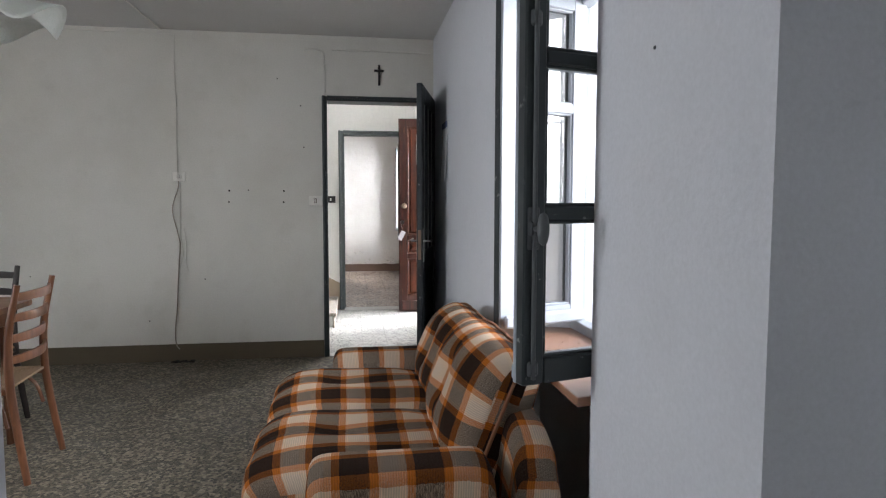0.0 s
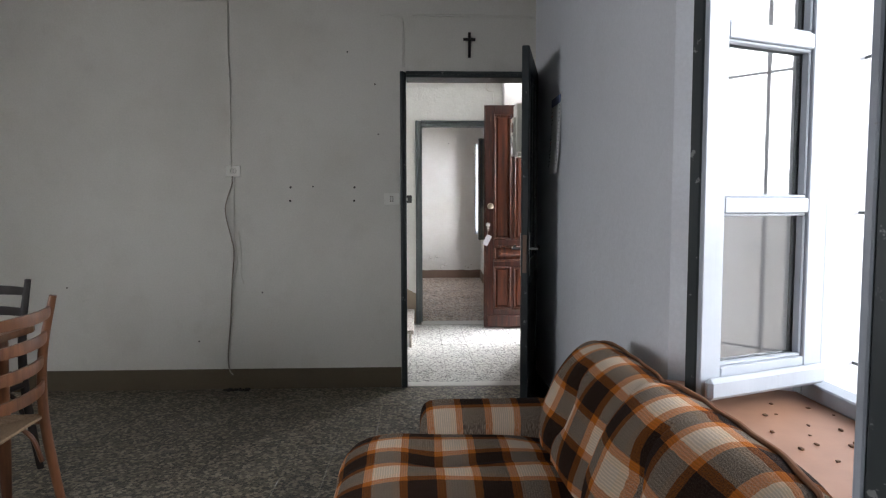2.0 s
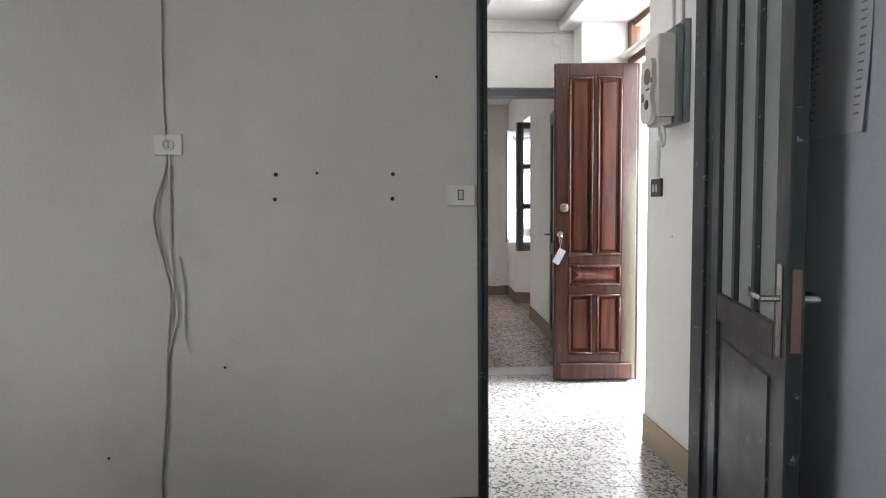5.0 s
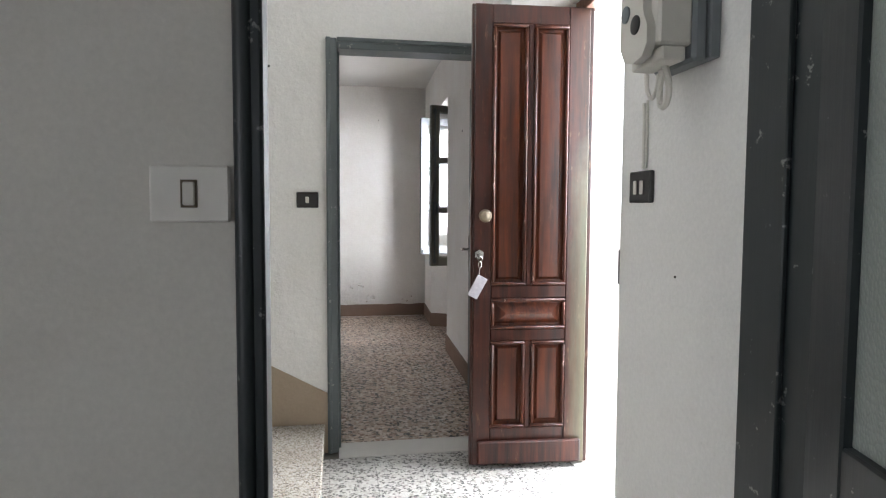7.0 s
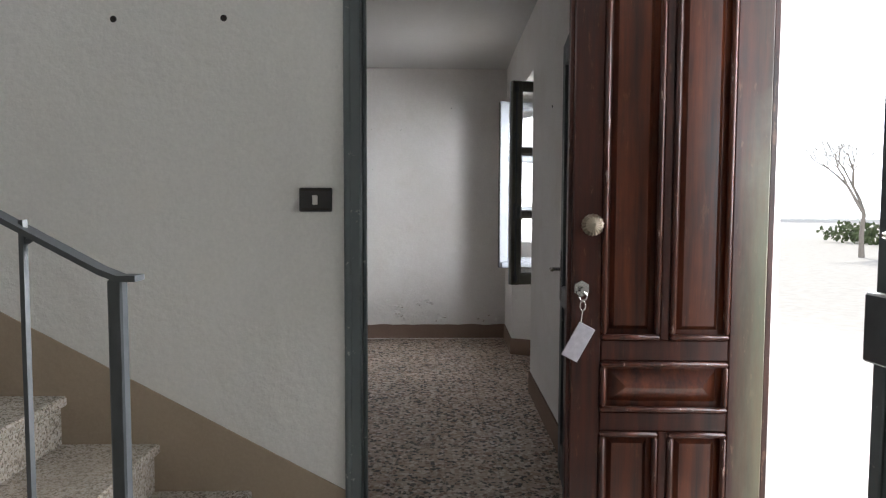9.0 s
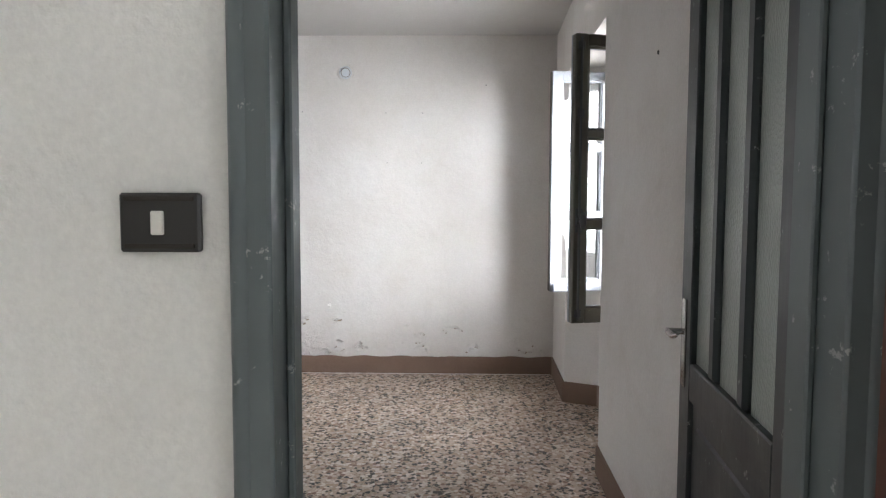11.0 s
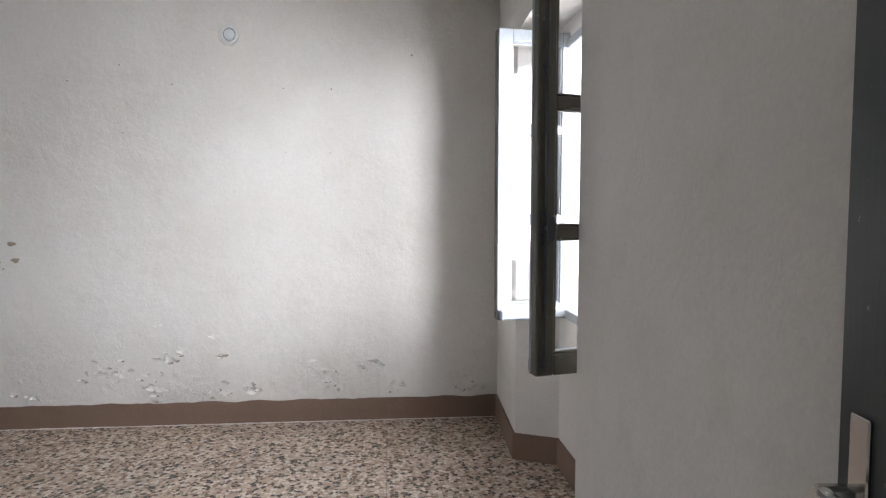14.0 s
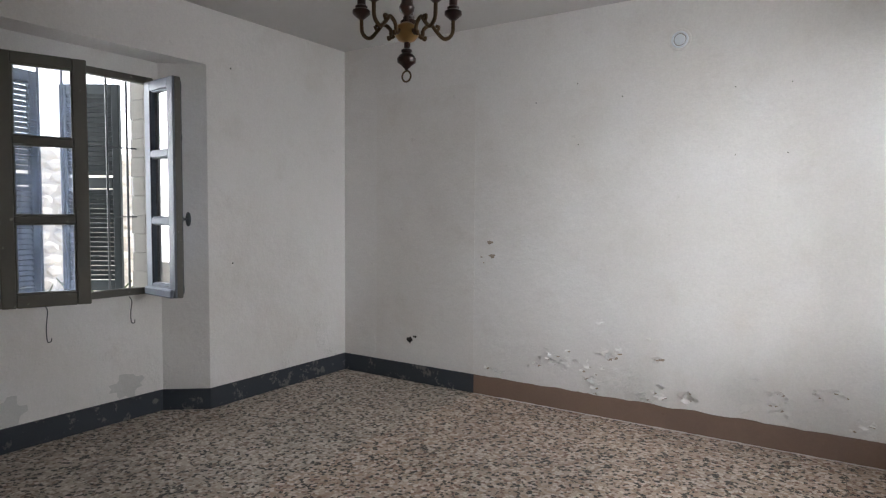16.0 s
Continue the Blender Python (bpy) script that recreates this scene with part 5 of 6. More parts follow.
cal = thing("wall_calendar", "white paper calendar hanging on the wall", "calendar")
PAPER = plain("paper", (0.66, 0.66, 0.66), 0.8, 0, 0.06)
INK = plain("print_dark", (0.03, 0.03, 0.04), 0.7)
PRINT = plain("print_grey", (0.30, 0.31, 0.34), 0.7)
INKR = plain("print_red", (0.45, 0.06, 0.05), 0.7)
bm = bmesh.new()
n = 10
for i in range(n):
    za, zb = 1.425 + (1.865 - 1.425) * i / n, 1.425 + (1.865 - 1.425) * (i + 1) / n
    ca, cb = (0.022 * (1 - i / n) ** 2, 0.022 * (1 - (i + 1) / n) ** 2)
    vs = [bm.verts.new(p) for p in ((XA - 0.004 - ca, -0.80, za), (XA - 0.004 - ca * 0.5, -0.56, za), (XA - 0.004 - cb * 0.5, -0.56, zb), (XA - 0.004 - cb, -0.80, zb))]
    bm.faces.new(vs)
bmesh.ops.remove_doubles(bm, verts=bm.verts, dist=0.0001)
p = part("sheet", bm, PAPER, cal)
p.modifiers.new("thick", 'SOLIDIFY').thickness = 0.002
one("header", plain("print_blue", (0.10, 0.12, 0.22), 0.7), cal, XA - 0.009, -0.795, 1.81, XA - 0.006, -0.565, 1.855, bevel=0.0005, label="dark blue printed heading")
DAYS = ("Lun", "Mar", "Mer", "Gio", "Ven", "Sab", "Dom")


def lettering(text, y, z, size, mat, parent, x):
    """Printed characters on the calendar's sheet, read from inside the room."""
    cu = bpy.data.curves.new("lettering", 'FONT')
    cu.body, cu.size, cu.extrude = text, size, 0.0002
    cu.materials.append(mat)
    ob = new("lettering", cu)
    ob.parent = parent
    ob.matrix_basis = Matrix(((0, 0, -1, x), (-1, 0, 0, y), (0, 1, 0, z), (0, 0, 0, 1)))
    return ob


for day in range(16, 32):
    z = 1.468 + 0.0215 * (31 - day)
    x = XA - 0.008 - 0.021 * max(0.0, (1.865 - z) / 0.44) ** 2
    ink = INKR if day % 7 == 4 else INK
    lettering(str(day), -0.567, z, 0.020, ink, cal, x)
    lettering(DAYS[(day - 19) % 7], -0.594, z + 0.008, 0.009, ink, cal, x)
    one("print_line", PRINT, cal, x - 0.0010, -0.785, z + 0.003, x + 0.0004, -0.765, z + 0.008, bevel=0.0003)
LEAF = plain("dry_leaf", (0.12, 0.06, 0.03), 0.9)
for k in range(20):
    bm = bmesh.new()
    a = random.uniform(0, math.tau)
    x, y = random.uniform(XA + 0.03, XF - 0.04), random.uniform(-3.2, -2.6)
    bar(bm, x, y, 0.7005, x + random.uniform(0.004, 0.010), y + random.uniform(0.005, 0.014), 0.7005 + random.uniform(0.002, 0.005), b=0.001)
    solid("dead_leaf", bm, LEAF, "dry brown leaf crumb on the window board", "leaf", group="dead leaves on the sill")


# ---- hall fittings ----
GREYBOX = plain("grey_plastic", (0.16, 0.18, 0.19), 0.45, 0, 0.06)
meter = thing("electric_meter", "grey meter box with a cream plastic meter", "electric meter")
one("backplate", GREYBOX, meter, 0.928, 0.396, 1.612, XH, 0.60, 2.06, bevel=0.003, label="dark grey backplate")
one("case", GREYBOX, meter, 0.893, 0.405, 1.606, 0.929, 0.59, 2.04, bevel=0.008)
one("meter_body", CREAM, meter, 0.812, 0.41, 1.640, 0.894, 0.565, 2.0, bevel=0.006, label="cream plastic meter body")
one("terminal_cover", CREAM, meter, 0.822, 0.412, 1.606, 0.880, 0.56, 1.639, bevel=0.004, label="cream cover over the terminals")
bm = bmesh.new()
out = [(0.425 + max(0.0, 0.022 * math.cos((z - 1.735) * math.tau / 0.19)), z) for z in [1.645 + 0.012 * k for k in range(22)]]
out = [(0.49, 1.612), (0.445, 1.620)] + out + [(0.555, out[-1][1]), (0.560, 1.66), (0.535, 1.622)]
prism(bm, [(y, z) for y, z in out], 0, 0.022)
bmesh.ops.transform(bm, matrix=Matrix(((0, 0, 1, 0.791), (1, 0, 0, 0), (0, 1, 0, 0), (0, 0, 0, 1))), verts=bm.verts)
fr = part("meter_front", bm, CREAM, meter, "cream wavy front cover", True)
for y, z, r, mt, lb in ((0.475, 1.822, 0.036, SKIRT_C, "dark red window"), (0.480, 1.698, 0.022, BLACK, "black socket opening"), (0.530, 1.735, 0.020, GREYBOX, "grey button"), (0.432, 1.80, 0.012, GREYBOX, "small grey screw cap")):
    bm = bmesh.new()
    lathe(bm, ((r, 0), (r, 0.003), (r * 0.8, 0.004)), steps=18)
    bmesh.ops.transform(bm, matrix=pose(0.791, y, z, 0, -90), verts=bm.verts)
    part("dial", bm, mt, fr, lb, True)
for k in range(5):
    one("print_bar", BLACK, fr, 0.7895, 0.452 + 0.008 * k, 1.760, 0.7912, 0.457 + 0.008 * k, 1.768, bevel=0.0003)
cable("meter_cable", "grey cable looping under the meter", ((0.862, 0.475, 1.615), (0.868, 0.462, 1.56), (0.872, 0.480, 1.522), (0.874, 0.505, 1.520), (0.876, 0.520, 1.56), (0.880, 0.515, 1.615)), 0.0085, CREAM)
cable("meter_cable", "white cable looping under the meter", ((0.900, 0.57, 1.615), (0.915, 0.60, 1.59), (0.930, 0.65, 1.568), (0.940, 0.69, 1.575), (0.946, 0.72, 1.61), (0.947, 0.725, 1.70)), 0.006, CREAM)
cable("wall_conduit", "white conduit from the meter to the switch", ((0.947, 0.732, 1.565), (0.949, 0.732, 1.5), (0.949, 0.732, 1.385)), 0.006, CREAM)
cable("wall_conduit", "thin white conduit beside it", ((0.948, 0.718, 1.57), (0.950, 0.718, 1.5), (0.950, 0.720, 1.385)), 0.004, CREAM)
cable("wall_conduit", "white conduit above the meter", ((0.945, 0.56, 2.05), (0.945, 0.57, 2.3), (0.945, 0.565, ZH)), 0.008, CREAM)
cable("wall_conduit", "white conduit above the meter", ((0.945, 0.47, 2.05), (0.945, 0.47, 2.3), (0.945, 0.47, ZH)), 0.010, CREAM)
d = thing("double_switch", "black bakelite double light switch", "switch")
one("cover", BLACK, d, XH - 0.014, 0.678, 1.290, XH, 0.800, 1.378, bevel=0.003)
for y in (0.715, 0.752):
    one("rocker", CREAM, d, XH - 0.019, y, 1.313, XH - 0.014, y + 0.016, 1.352, bevel=0.002)
d = thing("single_switch", "black bakelite light switch beside the far door", "switch")
one("cover", BLACK, d, -0.092, YB - 0.013, 1.273, 0.016, YB, 1.352, bevel=0.003)
for zz in (1.278, 1.341):
    one("relief", HOLE, d, -0.085, YB - 0.016, zz, 0.009, YB - 0.012, zz + 0.006, bevel=0.001)
one("rocker", CREAM, d, -0.048, YB - 0.019, 1.296, -0.031, YB - 0.012, 1.328, bevel=0.002)
for x, z in ((-0.69, 1.897), (-0.334, 1.905)):
    spot(x, YB, z, 0.009, "y", -1)
spot(-0.22, YB, 1.97, 0.005, "y", -1, "nail_hole", label="small nail hole in plaster")
spot(XH, 0.56, 1.10, 0.0025, "x", -1, "nail_hole", label="small nail hole in plaster")
bm = bmesh.new()
bar(bm, 0.84, 0.16, ZH - 0.075, XO - 0.08, YB, ZH + 0.0, b=0.006)
solid("ceiling_beam", bm, WALL_H, "white plastered soffit under the hall ceiling", "beam", "structure")
cable("hall_cable", "white cables along the wall under the ceiling", ((0.10, YB - 0.006, 2.525), (0.45, YB - 0.006, 2.53), (0.70, YB - 0.008, 2.525), (0.83, YB - 0.010, 2.53)), 0.006, CREAM)
cable("hall_cable", "white cable along the wall under the ceiling", ((0.84, YB - 0.008, 2.52), (1.0, YB - 0.006, 2.53), (1.25, YB - 0.006, 2.55)), 0.004, CREAM)
cable("hall_cable", "loop of white cable on the wall", [(0.84 + 0.05 * math.cos(a), YB - 0.012, 2.475 + 0.05 * math.sin(a)) for a in (1.2, 2.0, 2.8, 3.6, 4.4, 5.2)], 0.003, CREAM)
cable("hall_cable", "painted cable down to the door frame", ((0.86, YB - 0.005, 2.42), (0.86, YB - 0.005, 2.30), (0.858, YB - 0.005, 2.13)), 0.005, WALL_H)

# ---- far room fittings ----
GREYRIM = plain("grey_white_plastic", (0.74, 0.77, 0.80), 0.4, 0, 0.05)
vent = thing("flue_cover", "round white flue cover high on the wall", "vent cover")
for nm, prof, mt in (("plaster_ring", ((0.066, 0), (0.063, 0.004), (0.044, 0.004)), WALL_C), ("rim", ((0.050, 0), (0.050, 0.012), (0.046, 0.016), (0.039, 0.016), (0.037, 0.003), (0.033, 0.003), (0.031, 0.014), (0.026, 0.016), (0.003, 0.016)), GREYRIM)):
    bm = bmesh.new()
    lathe(bm, prof, steps=32)
    bmesh.ops.transform(bm, matrix=pose(-0.506, YE, 2.393, 90), verts=bm.verts)
    part(nm, bm, mt, vent, "", True)
bm = bmesh.new()
lathe(bm, ((0.039, 0.0035), (0.039, 0.0045), (0.030, 0.0045)), steps=32)
bmesh.ops.transform(bm, matrix=pose(-0.506, YE, 2.393, 90), verts=bm.verts)
part("groove", bm, STONE, vent, "darker ring in the groove")
for x, z, r in ((0.597, 2.297, 0.006), (-1.45, 2.10, 0.005), (-0.85, 2.09, 0.005), (-0.19, 2.08, 0.004), (0.10, 2.08, 0.004), (-0.18, 1.69, 0.004), (0.09, 1.69, 0.004), (-1.14, 1.80, 0.004), (-1.15, 2.2, 0.004)):
    spot(x, YE, z, r * 0.65, "y", -1, "nail_hole", label="small nail hole in plaster")
for x, z in ((XL, 0.98), (XL, 2.32)):
    spot(x, 5.36, z, 0.005, "x", 1, "nail_hole", label="small nail hole in plaster")
spot(1.0, 3.55, 1.83, 0.006, "x", -1, "wall_nail", IRON, "small nail in the wall")
GHOST = plaster("wall_paint_yellowed", (0.80, 0.775, 0.745), (0.58, 0.52, 0.44), 0.5, 0.8)
bm = bmesh.new()
bar(bm, -2.86, YE - 0.0010, 0.142, -1.93, YE, 2.29, b=0.0003)
solid("trim_wall_mark", bm, GHOST, "faint yellowed rectangle where a cupboard stood", "wall mark", "structure")
BARE = plaster("bare_plaster", (0.40, 0.33, 0.26), (0.25, 0.2, 0.16), 0.5, 0.8)


def flake(x, z, w, h, mat, seed, lift=0.004, label="patch of bare plaster, doubling as shade under paint flakes", name="plaster_patch"):
    """A ragged patch on the far wall."""
    rnd = random.Random(seed)
    bm = bmesh.new()
    n = 14
    cen = bm.verts.new((x, YE - lift, z))
    ring = []
    for i in range(n):
        a = i * math.tau / n
        k = rnd.uniform(0.55, 1.1)
        ring.append(bm.verts.new((x + w * k * math.cos(a), YE - 0.0015, z + h * k * math.sin(a))))
    for i in range(n):
        bm.faces.new((cen, ring[i], ring[(i + 1) % n]))
    return solid(name, bm, mat, label, "plaster")


for i, (x, z, w, h) in enumerate(((-1.80, 1.13, 0.028, 0.016), (-1.78, 1.03, 0.030, 0.018), (-1.87, 1.02, 0.010, 0.007), (-1.85, 0.98, 0.008, 0.006))):
    flake(x, z, w, h, BARE, i)
for i, (x, z, w, h) in enumerate(((-2.52, 0.33, 0.030, 0.028), (-2.47, 0.36, 0.022, 0.012))):
    flake(x, z, w, h, HOLE, 20 + i, 0.012, "dark torn hole in the plaster")


def curl(x, z, size, seed):
    """A thin ragged flake of paint, fast at one side and lifted at the other."""
    rnd = random.Random(seed)
    bm = bmesh.new()
    n = 11
    a0 = rnd.uniform(0, math.tau)
    high = rnd.uniform(0.010, 0.032)
    st = rnd.uniform(0.35, 0.8)
    ring = []
    for i in range(n):
        a = i * math.tau / n
        k = rnd.uniform(0.45, 1.15)
        u, v = size * k * math.cos(a), size * st * k * math.sin(a)
        up = max(0.0, 0.5 + 0.5 * math.cos(a - a0)) ** 2
        ring.append((x + u, YE - 0.0012 - high * up, z + v))
    cen = (x, YE - 0.0012 - high * 0.12, z)
    front = [bm.verts.new(p) for p in ring]
    back = [bm.verts.new((p[0], min(YE, p[1] + 0.0011), p[2])) for p in ring]
    c0, c1 = bm.verts.new(cen), bm.verts.new((cen[0], cen[1] + 0.0011, cen[2]))
    for i in range(n):
        j = (i + 1) % n
        bm.faces.new((c0, front[i], front[j]))
        bm.faces.new((c1, back[j], back[i]))
        bm.faces.new((front[i], back[i], back[j], front[j]))
    return solid("paint_flake", bm, WALL_C, "curled flake of blistered white paint", "plaster", group="blistered paint")


rnd = random.Random(5)
for base, zb, sx, sz, n in ((-1.30, 0.33, 0.10, 0.035, 14), (-1.02, 0.24, 0.05, 0.05, 8), (-0.62, 0.30, 0.05, 0.09, 8), (-0.42, 0.22, 0.03, 0.02, 5), (0.10, 0.30, 0.05, 0.08, 9), (0.34, 0.36, 0.05, 0.02, 6), (0.50, 0.22, 0.04, 0.03, 4), (0.98, 0.20, 0.05, 0.03, 5), (-0.9, 0.45, 0.12, 0.08, 5), (-1.75, 0.19, 0.06, 0.02, 4)):
    for k in range(int(n * 1.7)):
        x, z, size = base + rnd.gauss(0, sx), max(0.155, zb + rnd.gauss(0, sz)), rnd.uniform(0.012, 0.040)
        curl(x, z, size, rnd.randrange(9999))
        # Dark patch beneath every third flake paints in the shade it would cast
        if k % 3 == 0:
            flake(x + 0.012, z - 0.008, size * 0.7, size * 0.38, BARE, rnd.randrange(9999), 0.002)


def stain(y, z, w, h, seed):
    """A damp grey patch low on the recessed wall under the window."""
    rnd = random.Random(seed)
    bm = bmesh.new()
    n = 22
    x = XL - 0.24
    cen = bm.verts.new((x + 0.003, y, z))
    ring = [bm.verts.new((x + 0.0012, y + w * k * math.cos(i * math.tau / n), z + h * k * math.sin(i * math.tau / n))) for i, k in ((i, rnd.uniform(0.6, 1.05)) for i in range(n))]
    for i in range(n):
        bm.faces.new((cen, ring[i], ring[(i + 1) % n]))
    return solid("damp_stain", bm, DAMP, "grey damp stain low on the plaster", "stain")


DAMP = plaster("damp_plaster", (0.66, 0.655, 0.63), (0.42, 0.42, 0.39), 0.8, 0.9)
stain(4.72, 0.22, 0.13, 0.09, 1)
stain(4.05, 0.21, 0.09, 0.11, 2)
bm = bmesh.new()
for k in range(11):
    z = 0.81 + 0.126 * k
    bar(bm, XL - 0.455, 4.898 + 0.003 * (k % 3), z, XL - 0.285 - 0.004 * (k % 2), 4.962, z + 0.126, b=0.004)
solid("trim_stone_jamb", bm, CONCRETE, "rough grey cement at the window's outer edge", "stone", "structure")
for y0, ztop, drop in ((4.245, 0.79, 0.20), (4.747, 0.79, 0.16)):
    bm = bmesh.new()
    x = XL - 0.228
    tube(bm, curve_points(((x - 0.01, y0, ztop), (x + 0.01, y0 + 0.004, ztop - 0.03), (x + 0.008, y0 - 0.004, ztop - drop * 0.6), (x + 0.008, y0, ztop - drop), (x + 0.014, y0 + 0.016, ztop - drop - 0.006), (x + 0.010, y0 + 0.022, ztop - drop + 0.012)), 5), 0.003, 6)
    solid("wire_hook", bm, IRON, "thin rusty wire hook under the window", "hook", smooth=True)


# ---- outside ----
FOLIAGE = plain("foliage", (0.09, 0.12, 0.05), 0.7, 0, 0.6, 3)
BARK = plain("bark", (0.26, 0.23, 0.20), 0.9, 0, 0.4, 20)
ROOF = plain("roof_tiles", (0.34, 0.21, 0.15), 0.85, 0, 0.4, 4)
RENDERED = plain("house_render", (0.55, 0.48, 0.36), 0.9, 0, 0.15, 2)


def limb(bm, p, d, length, r, depth, rnd, twigs):
    q = p + d * length
    tube(bm, (p, p + d * length * 0.5 + Vector((rnd.uniform(-1, 1), rnd.uniform(-1, 1), 0)) * length * 0.05, q), r, 6, [r, r * 0.8, r * 0.62])
    if depth == 0:
        twigs.append(q)
        return
    for _ in range(rnd.choice((2, 3, 3))):
        e = (d + Vector((rnd.uniform(-1, 1), rnd.uniform(-1, 1), rnd.uniform(-0.35, 0.6))) * 0.75).normalized()
        limb(bm, q, e, length * rnd.uniform(0.6, 0.82), r * 0.6, depth - 1, rnd, twigs)


def tree(x, y, h, seed, leafy, label):
    rnd = random.Random(seed)
    t = thing("tree", label, "tree", pose(x, y, -0.14))
    bm, twigs = bmesh.new(), []
    limb(bm, Vector((0, 0, 0)), Vector((0.03, 0.02, 1)).normalized(), h * 0.32, h * 0.022, 5, rnd, twigs)
    part("trunk", bm, BARK, t, "", True)
    if leafy:
        bm = bmesh.new()
        for q in twigs:
            for _ in range(14):
                c = q + Vector((rnd.gauss(0, 1), rnd.gauss(0, 1), rnd.gauss(0, 1))) * h * 0.045
                m = Matrix.Translation(c) @ Euler((rnd.uniform(0, 6), rnd.uniform(0, 6), rnd.uniform(0, 6))).to_matrix().to_4x4()
                s = h * 0.016
                vs = [bm.verts.new(m @ Vector(v)) for v in ((-s, 0, 0), (0, -s * 0.5, 0.2 * s), (s * 1.3, 0, 0), (0, s * 0.5, 0.2 * s))]
                bm.faces.new(vs)
        part("crown", bm, FOLIAGE, t, "uneven green crown")
    return t


for i, (x, y, h, leafy) in enumerate(((14.3, 19.8, 4.4, False), (30, 24, 9, True), (26, 12, 9, False), (36, 30, 11, True), (14, -12, 9, True), (18, 1, 9, False), (11, -17, 8, True), (20, -8, 9, True))):
    tree(x, y, h, 40 + i, leafy, "leafy evergreen tree across the yard" if leafy else "bare winter tree with thin branches")


def hedge(x, y0, y1, h, seed):
    rnd = random.Random(seed)
    bm = bmesh.new()
    for _ in range(3000):
        c = Vector((x + rnd.gauss(0, 0.5), rnd.uniform(y0, y1), -0.14 + h * rnd.random() ** 0.7 * (0.75 + 0.25 * math.sin(rnd.random() * 9))))
        m = Matrix.Translation(c) @ Euler((rnd.uniform(0, 6), rnd.uniform(0, 6), rnd.uniform(0, 6))).to_matrix().to_4x4()
        s = 0.16
        bm.faces.new([bm.verts.new(m @ Vector(v)) for v in ((-s, 0, 0), (0, -s * 0.5, 0.05), (s, 0, 0), (0, s * 0.5, 0.05))])
    return solid("hedge", bm, FOLIAGE, "low green hedge along the yard", "hedge", "stuff")


hedge(21, -6, 31, 1.0, 3)
house = thing("house", "far house with a terracotta roof and pale walls", "house", pose(27.0, 27.4, -0.14, 0, 0, 25))
one("wall", RENDERED, house, -4, -3, 0, 4, 3, 3.0, bevel=0.02)
bm = bmesh.new()
vs = [bm.verts.new(p) for p in ((-4.6, -3.6, 2.9), (4.6, -3.6, 2.9), (4.6, 3.6, 2.9), (-4.6, 3.6, 2.9), (-2.2, 0, 5.0), (2.2, 0, 5.0))]
for f in ((0, 1, 5, 4), (1, 2, 5), (2, 3, 4, 5), (3, 0, 4), (3, 2, 1, 0)):
    bm.faces.new([vs[i] for i in f])
part("roof", bm, ROOF, house, "terracotta tiled roof")
for y in (-1.5, 1.2):
    one("window", HOLE, house, -4.02, y, 1.0, -3.9, y + 0.9, 2.2, bevel=0.01)
# Emissive ring round the yard, whitening the sky near the horizon
SKY_GLOW, nt, b = material("glowing_sky", 1.0)
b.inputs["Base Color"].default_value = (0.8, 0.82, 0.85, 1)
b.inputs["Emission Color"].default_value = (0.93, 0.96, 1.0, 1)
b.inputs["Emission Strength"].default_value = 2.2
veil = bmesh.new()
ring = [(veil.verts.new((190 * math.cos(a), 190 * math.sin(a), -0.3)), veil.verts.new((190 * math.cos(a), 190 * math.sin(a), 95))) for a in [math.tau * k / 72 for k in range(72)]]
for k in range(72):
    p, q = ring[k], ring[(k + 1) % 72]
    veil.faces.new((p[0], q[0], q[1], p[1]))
solid("backdrop_sky", veil, SKY_GLOW, "glowing white backdrop standing in for the overexposed sky", "sky", "structure")

garden_wall = thing("garden_wall", "sunlit rough stone garden wall", "wall")
bm = bmesh.new()
box(bm, -7.5, 3.0, -0.14, -7.1, 14.0, 2.0)
part("core", bm, LIT_STONE, garden_wall)
rnd = random.Random(9)
shapes = []
for k in range(4):
    bm = bmesh.new()
    bmesh.ops.create_icosphere(bm, subdivisions=1, radius=1)
    for v in bm.verts:
        v.co *= rnd.uniform(0.8, 1.1)
    shapes.append(mesh_of("stone", bm, LIT_STONE))
for r in range(16):
    y = 4.6 + 0.1 * (r % 2)
    while y < 8.6:
        w = rnd.uniform(0.09, 0.17)
        s = new("stone", shapes[rnd.randrange(4)])
        s.parent = garden_wall
        s.matrix_basis = Matrix.Translation((-7.09, y, 0.0 + 0.132 * r)) @ Matrix.Diagonal((0.09, w, 0.075, 1))
        y += w * 1.95


def agave(x, y, seed):
    rnd = random.Random(seed)
    p = thing("spiky_plant", "green spiky plant below the window", "plant", pose(x, y, -0.14))
    for k in range(18):
        a = k * 2.4
        l = rnd.uniform(0.5, 0.95)
        bm = bmesh.new()
        rows = []
        for i in range(7):
            t = i / 6
            w = 0.035 * (1 - t) ** 0.7 * (0.6 + 1.2 * t * (1 - t)) + 0.001
            c = Vector((l * 0.55 * t * math.cos(a), l * 0.55 * t * math.sin(a), 0.35 + l * (t - 0.35 * t * t)))
            n = Vector((-math.sin(a), math.cos(a), 0))
            rows.append((bm.verts.new(c - n * w), bm.verts.new(c + Vector((0, 0, -0.012))), bm.verts.new(c + n * w)))
        for q, w2 in zip(rows, rows[1:]):
            bm.faces.new((q[0], q[1], w2[1], w2[0]))
            bm.faces.new((q[1], q[2], w2[2], w2[1]))
        part("leaf", bm, FOLIAGE, p, "", True)
    bm = bmesh.new()
    lathe(bm, ((0.09, 0), (0.07, 0.2), (0.06, 0.42)), steps=10)
    part("stem", bm, BARK, p)
    return p


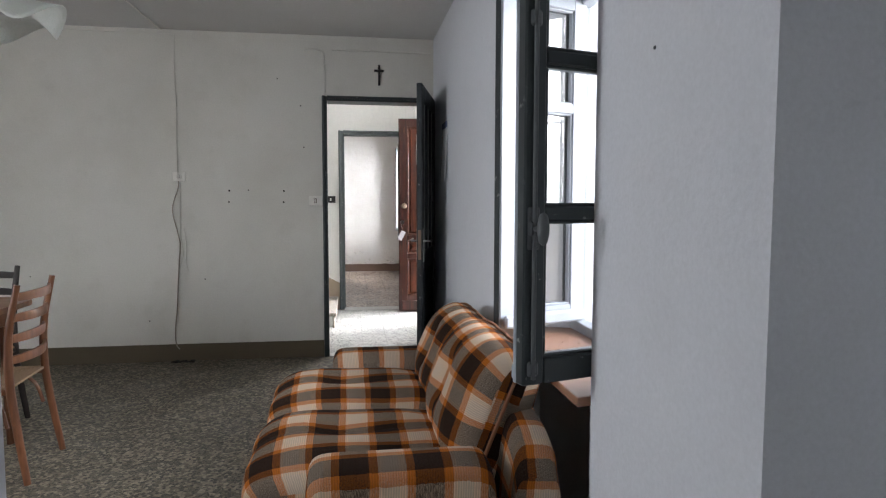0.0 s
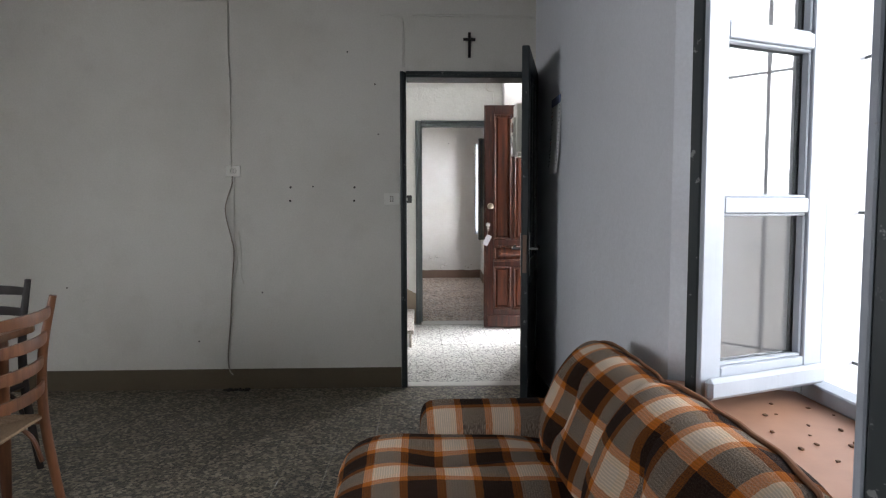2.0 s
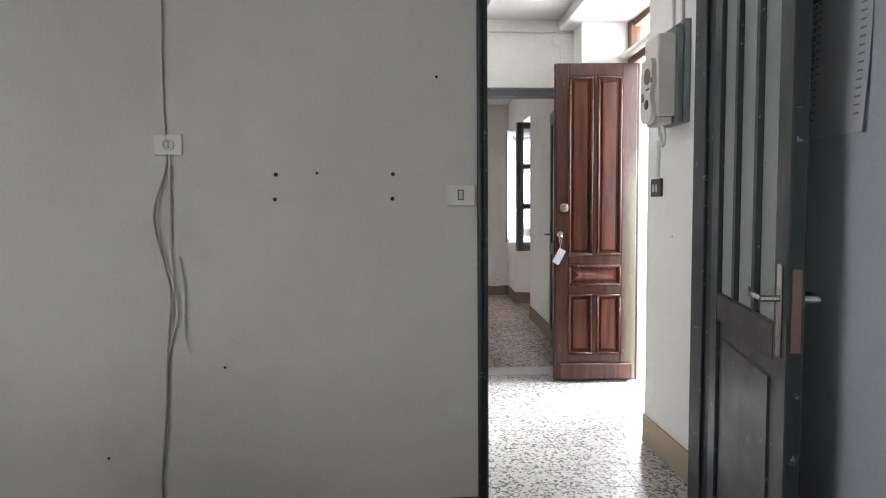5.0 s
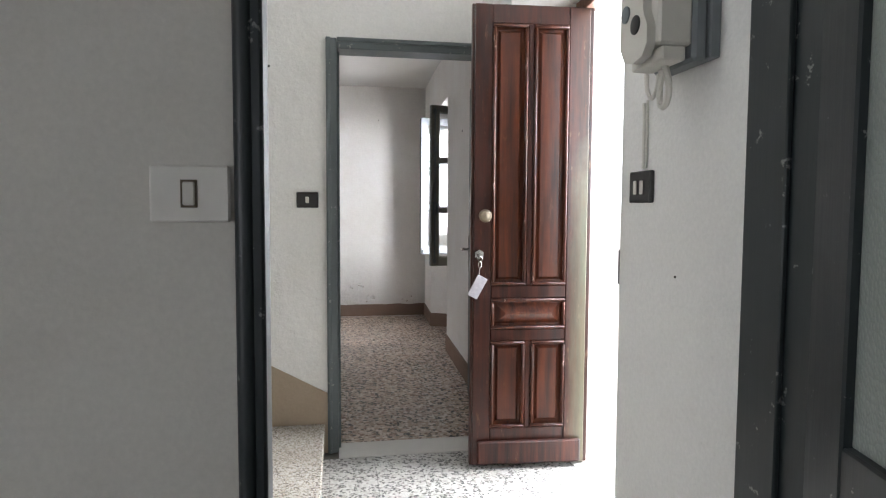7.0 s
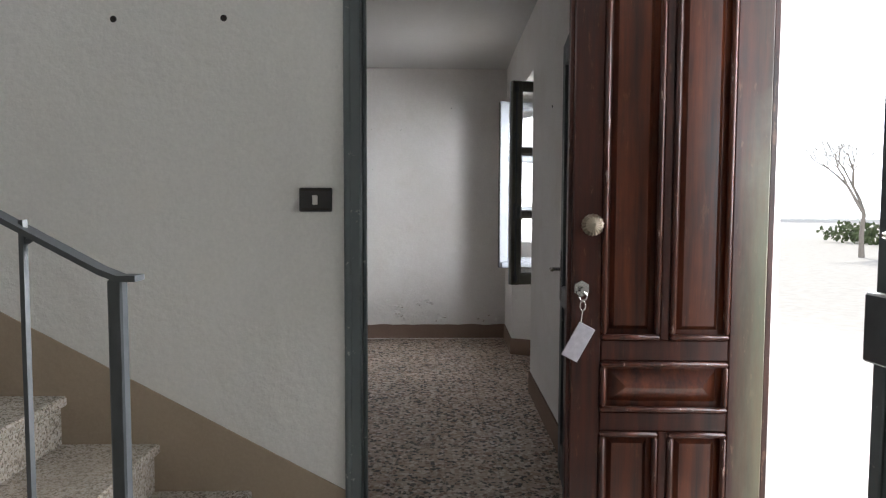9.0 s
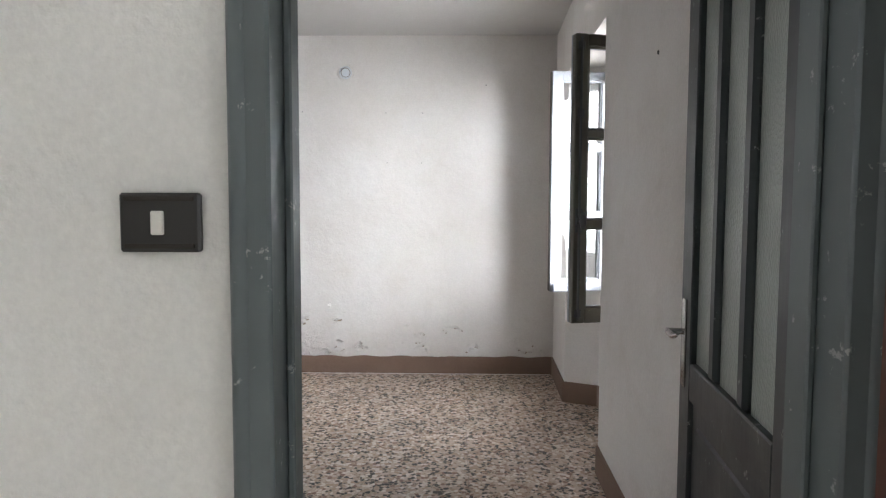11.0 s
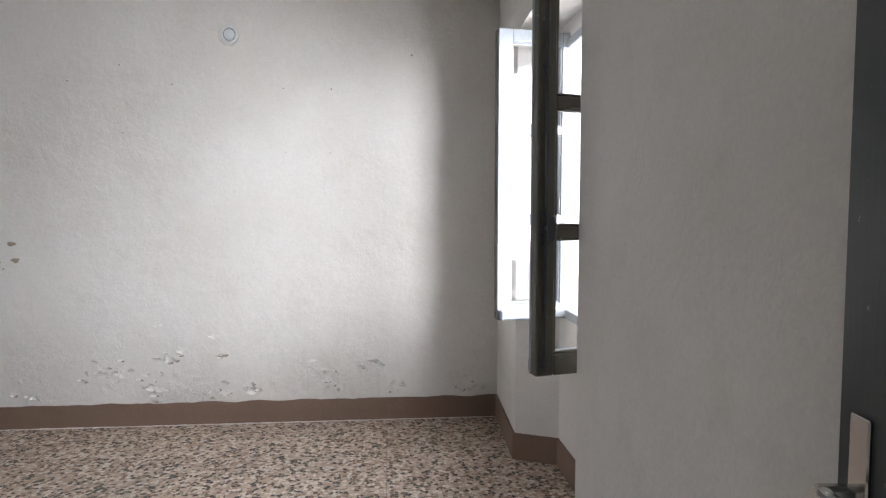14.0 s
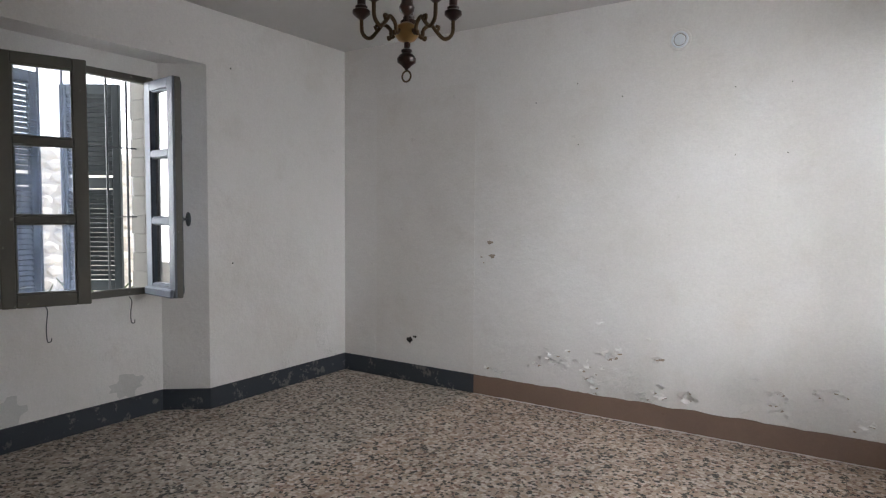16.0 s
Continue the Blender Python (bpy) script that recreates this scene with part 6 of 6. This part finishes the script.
agave(-4.35, 4.55, 1)
agave(-4.7, 5.2, 2)


# ---- floor tiles ----
floor_ob = bpy.data.objects["floor"]


def tiles(x0, x1, y0, y1, size, mat, near):
    """Square tiles with thin joints; those where near(x, y) holds are pieces, the others are joined."""
    nx, ny = round((x1 - x0) / size), round((y1 - y0) / size)
    dx, dy = (x1 - x0) / nx, (y1 - y0) / ny
    g = 0.0009
    bm = bmesh.new()
    box(bm, -dx / 2 + g, -dy / 2 + g, -0.012, dx / 2 - g, dy / 2 - g, 0)
    soften(bm, 0.0006, 1)
    me = mesh_of("tile", bm, mat)
    rest = bmesh.new()
    for i in range(nx):
        for j in range(ny):
            x, y = x0 + (i + 0.5) * dx, y0 + (j + 0.5) * dy
            lift = random.uniform(-0.0005, 0.0005)
            if near(x, y):
                t = new("tile", me)
                t.parent = floor_ob
                t.matrix_basis = pose(x, y, lift)
            else:
                box(rest, x - dx / 2 + g, y - dy / 2 + g, -0.012, x + dx / 2 - g, y + dy / 2 - g, lift)
    if rest.faces:
        ob = part("tiles_beyond", rest, mat, floor_ob, "terrazzo tiles")
        tagged(ob, kind="stuff")
    else:
        rest.free()


tiles(XLA, XA, -4.3, 0.0, 0.205, FLOOR_A, lambda x, y: x > -1.85 and y > -4.2)
tiles(-1.45, 1.27, -6.9, -4.3, 0.205, FLOOR_A, lambda x, y: False)
tiles(-0.6, XH, 0.10, YB - 0.09, 0.235, FLOOR_H, lambda x, y: True)
tiles(XL, -1.935, YT, YE, 0.27, FLOOR_G, lambda x, y: y > 3.2)
tiles(-1.935, XH, YT, YE, 0.27, FLOOR_C, lambda x, y: y > 2.7 or x > -0.6)
tiles(XH, 1.33, YT, YE, 0.27, FLOOR_C, lambda x, y: False)
tiles(XL - 0.24, XL, 3.7, 5.2, 0.25, FLOOR_G, lambda x, y: False)
tiles(XA, XA + 0.17, -3.5, -2.3, 0.2, FLOOR_A, lambda x, y: False)
tiles(XH, 1.262, 0.93, 2.065, 0.235, FLOOR_H, lambda x, y: True)
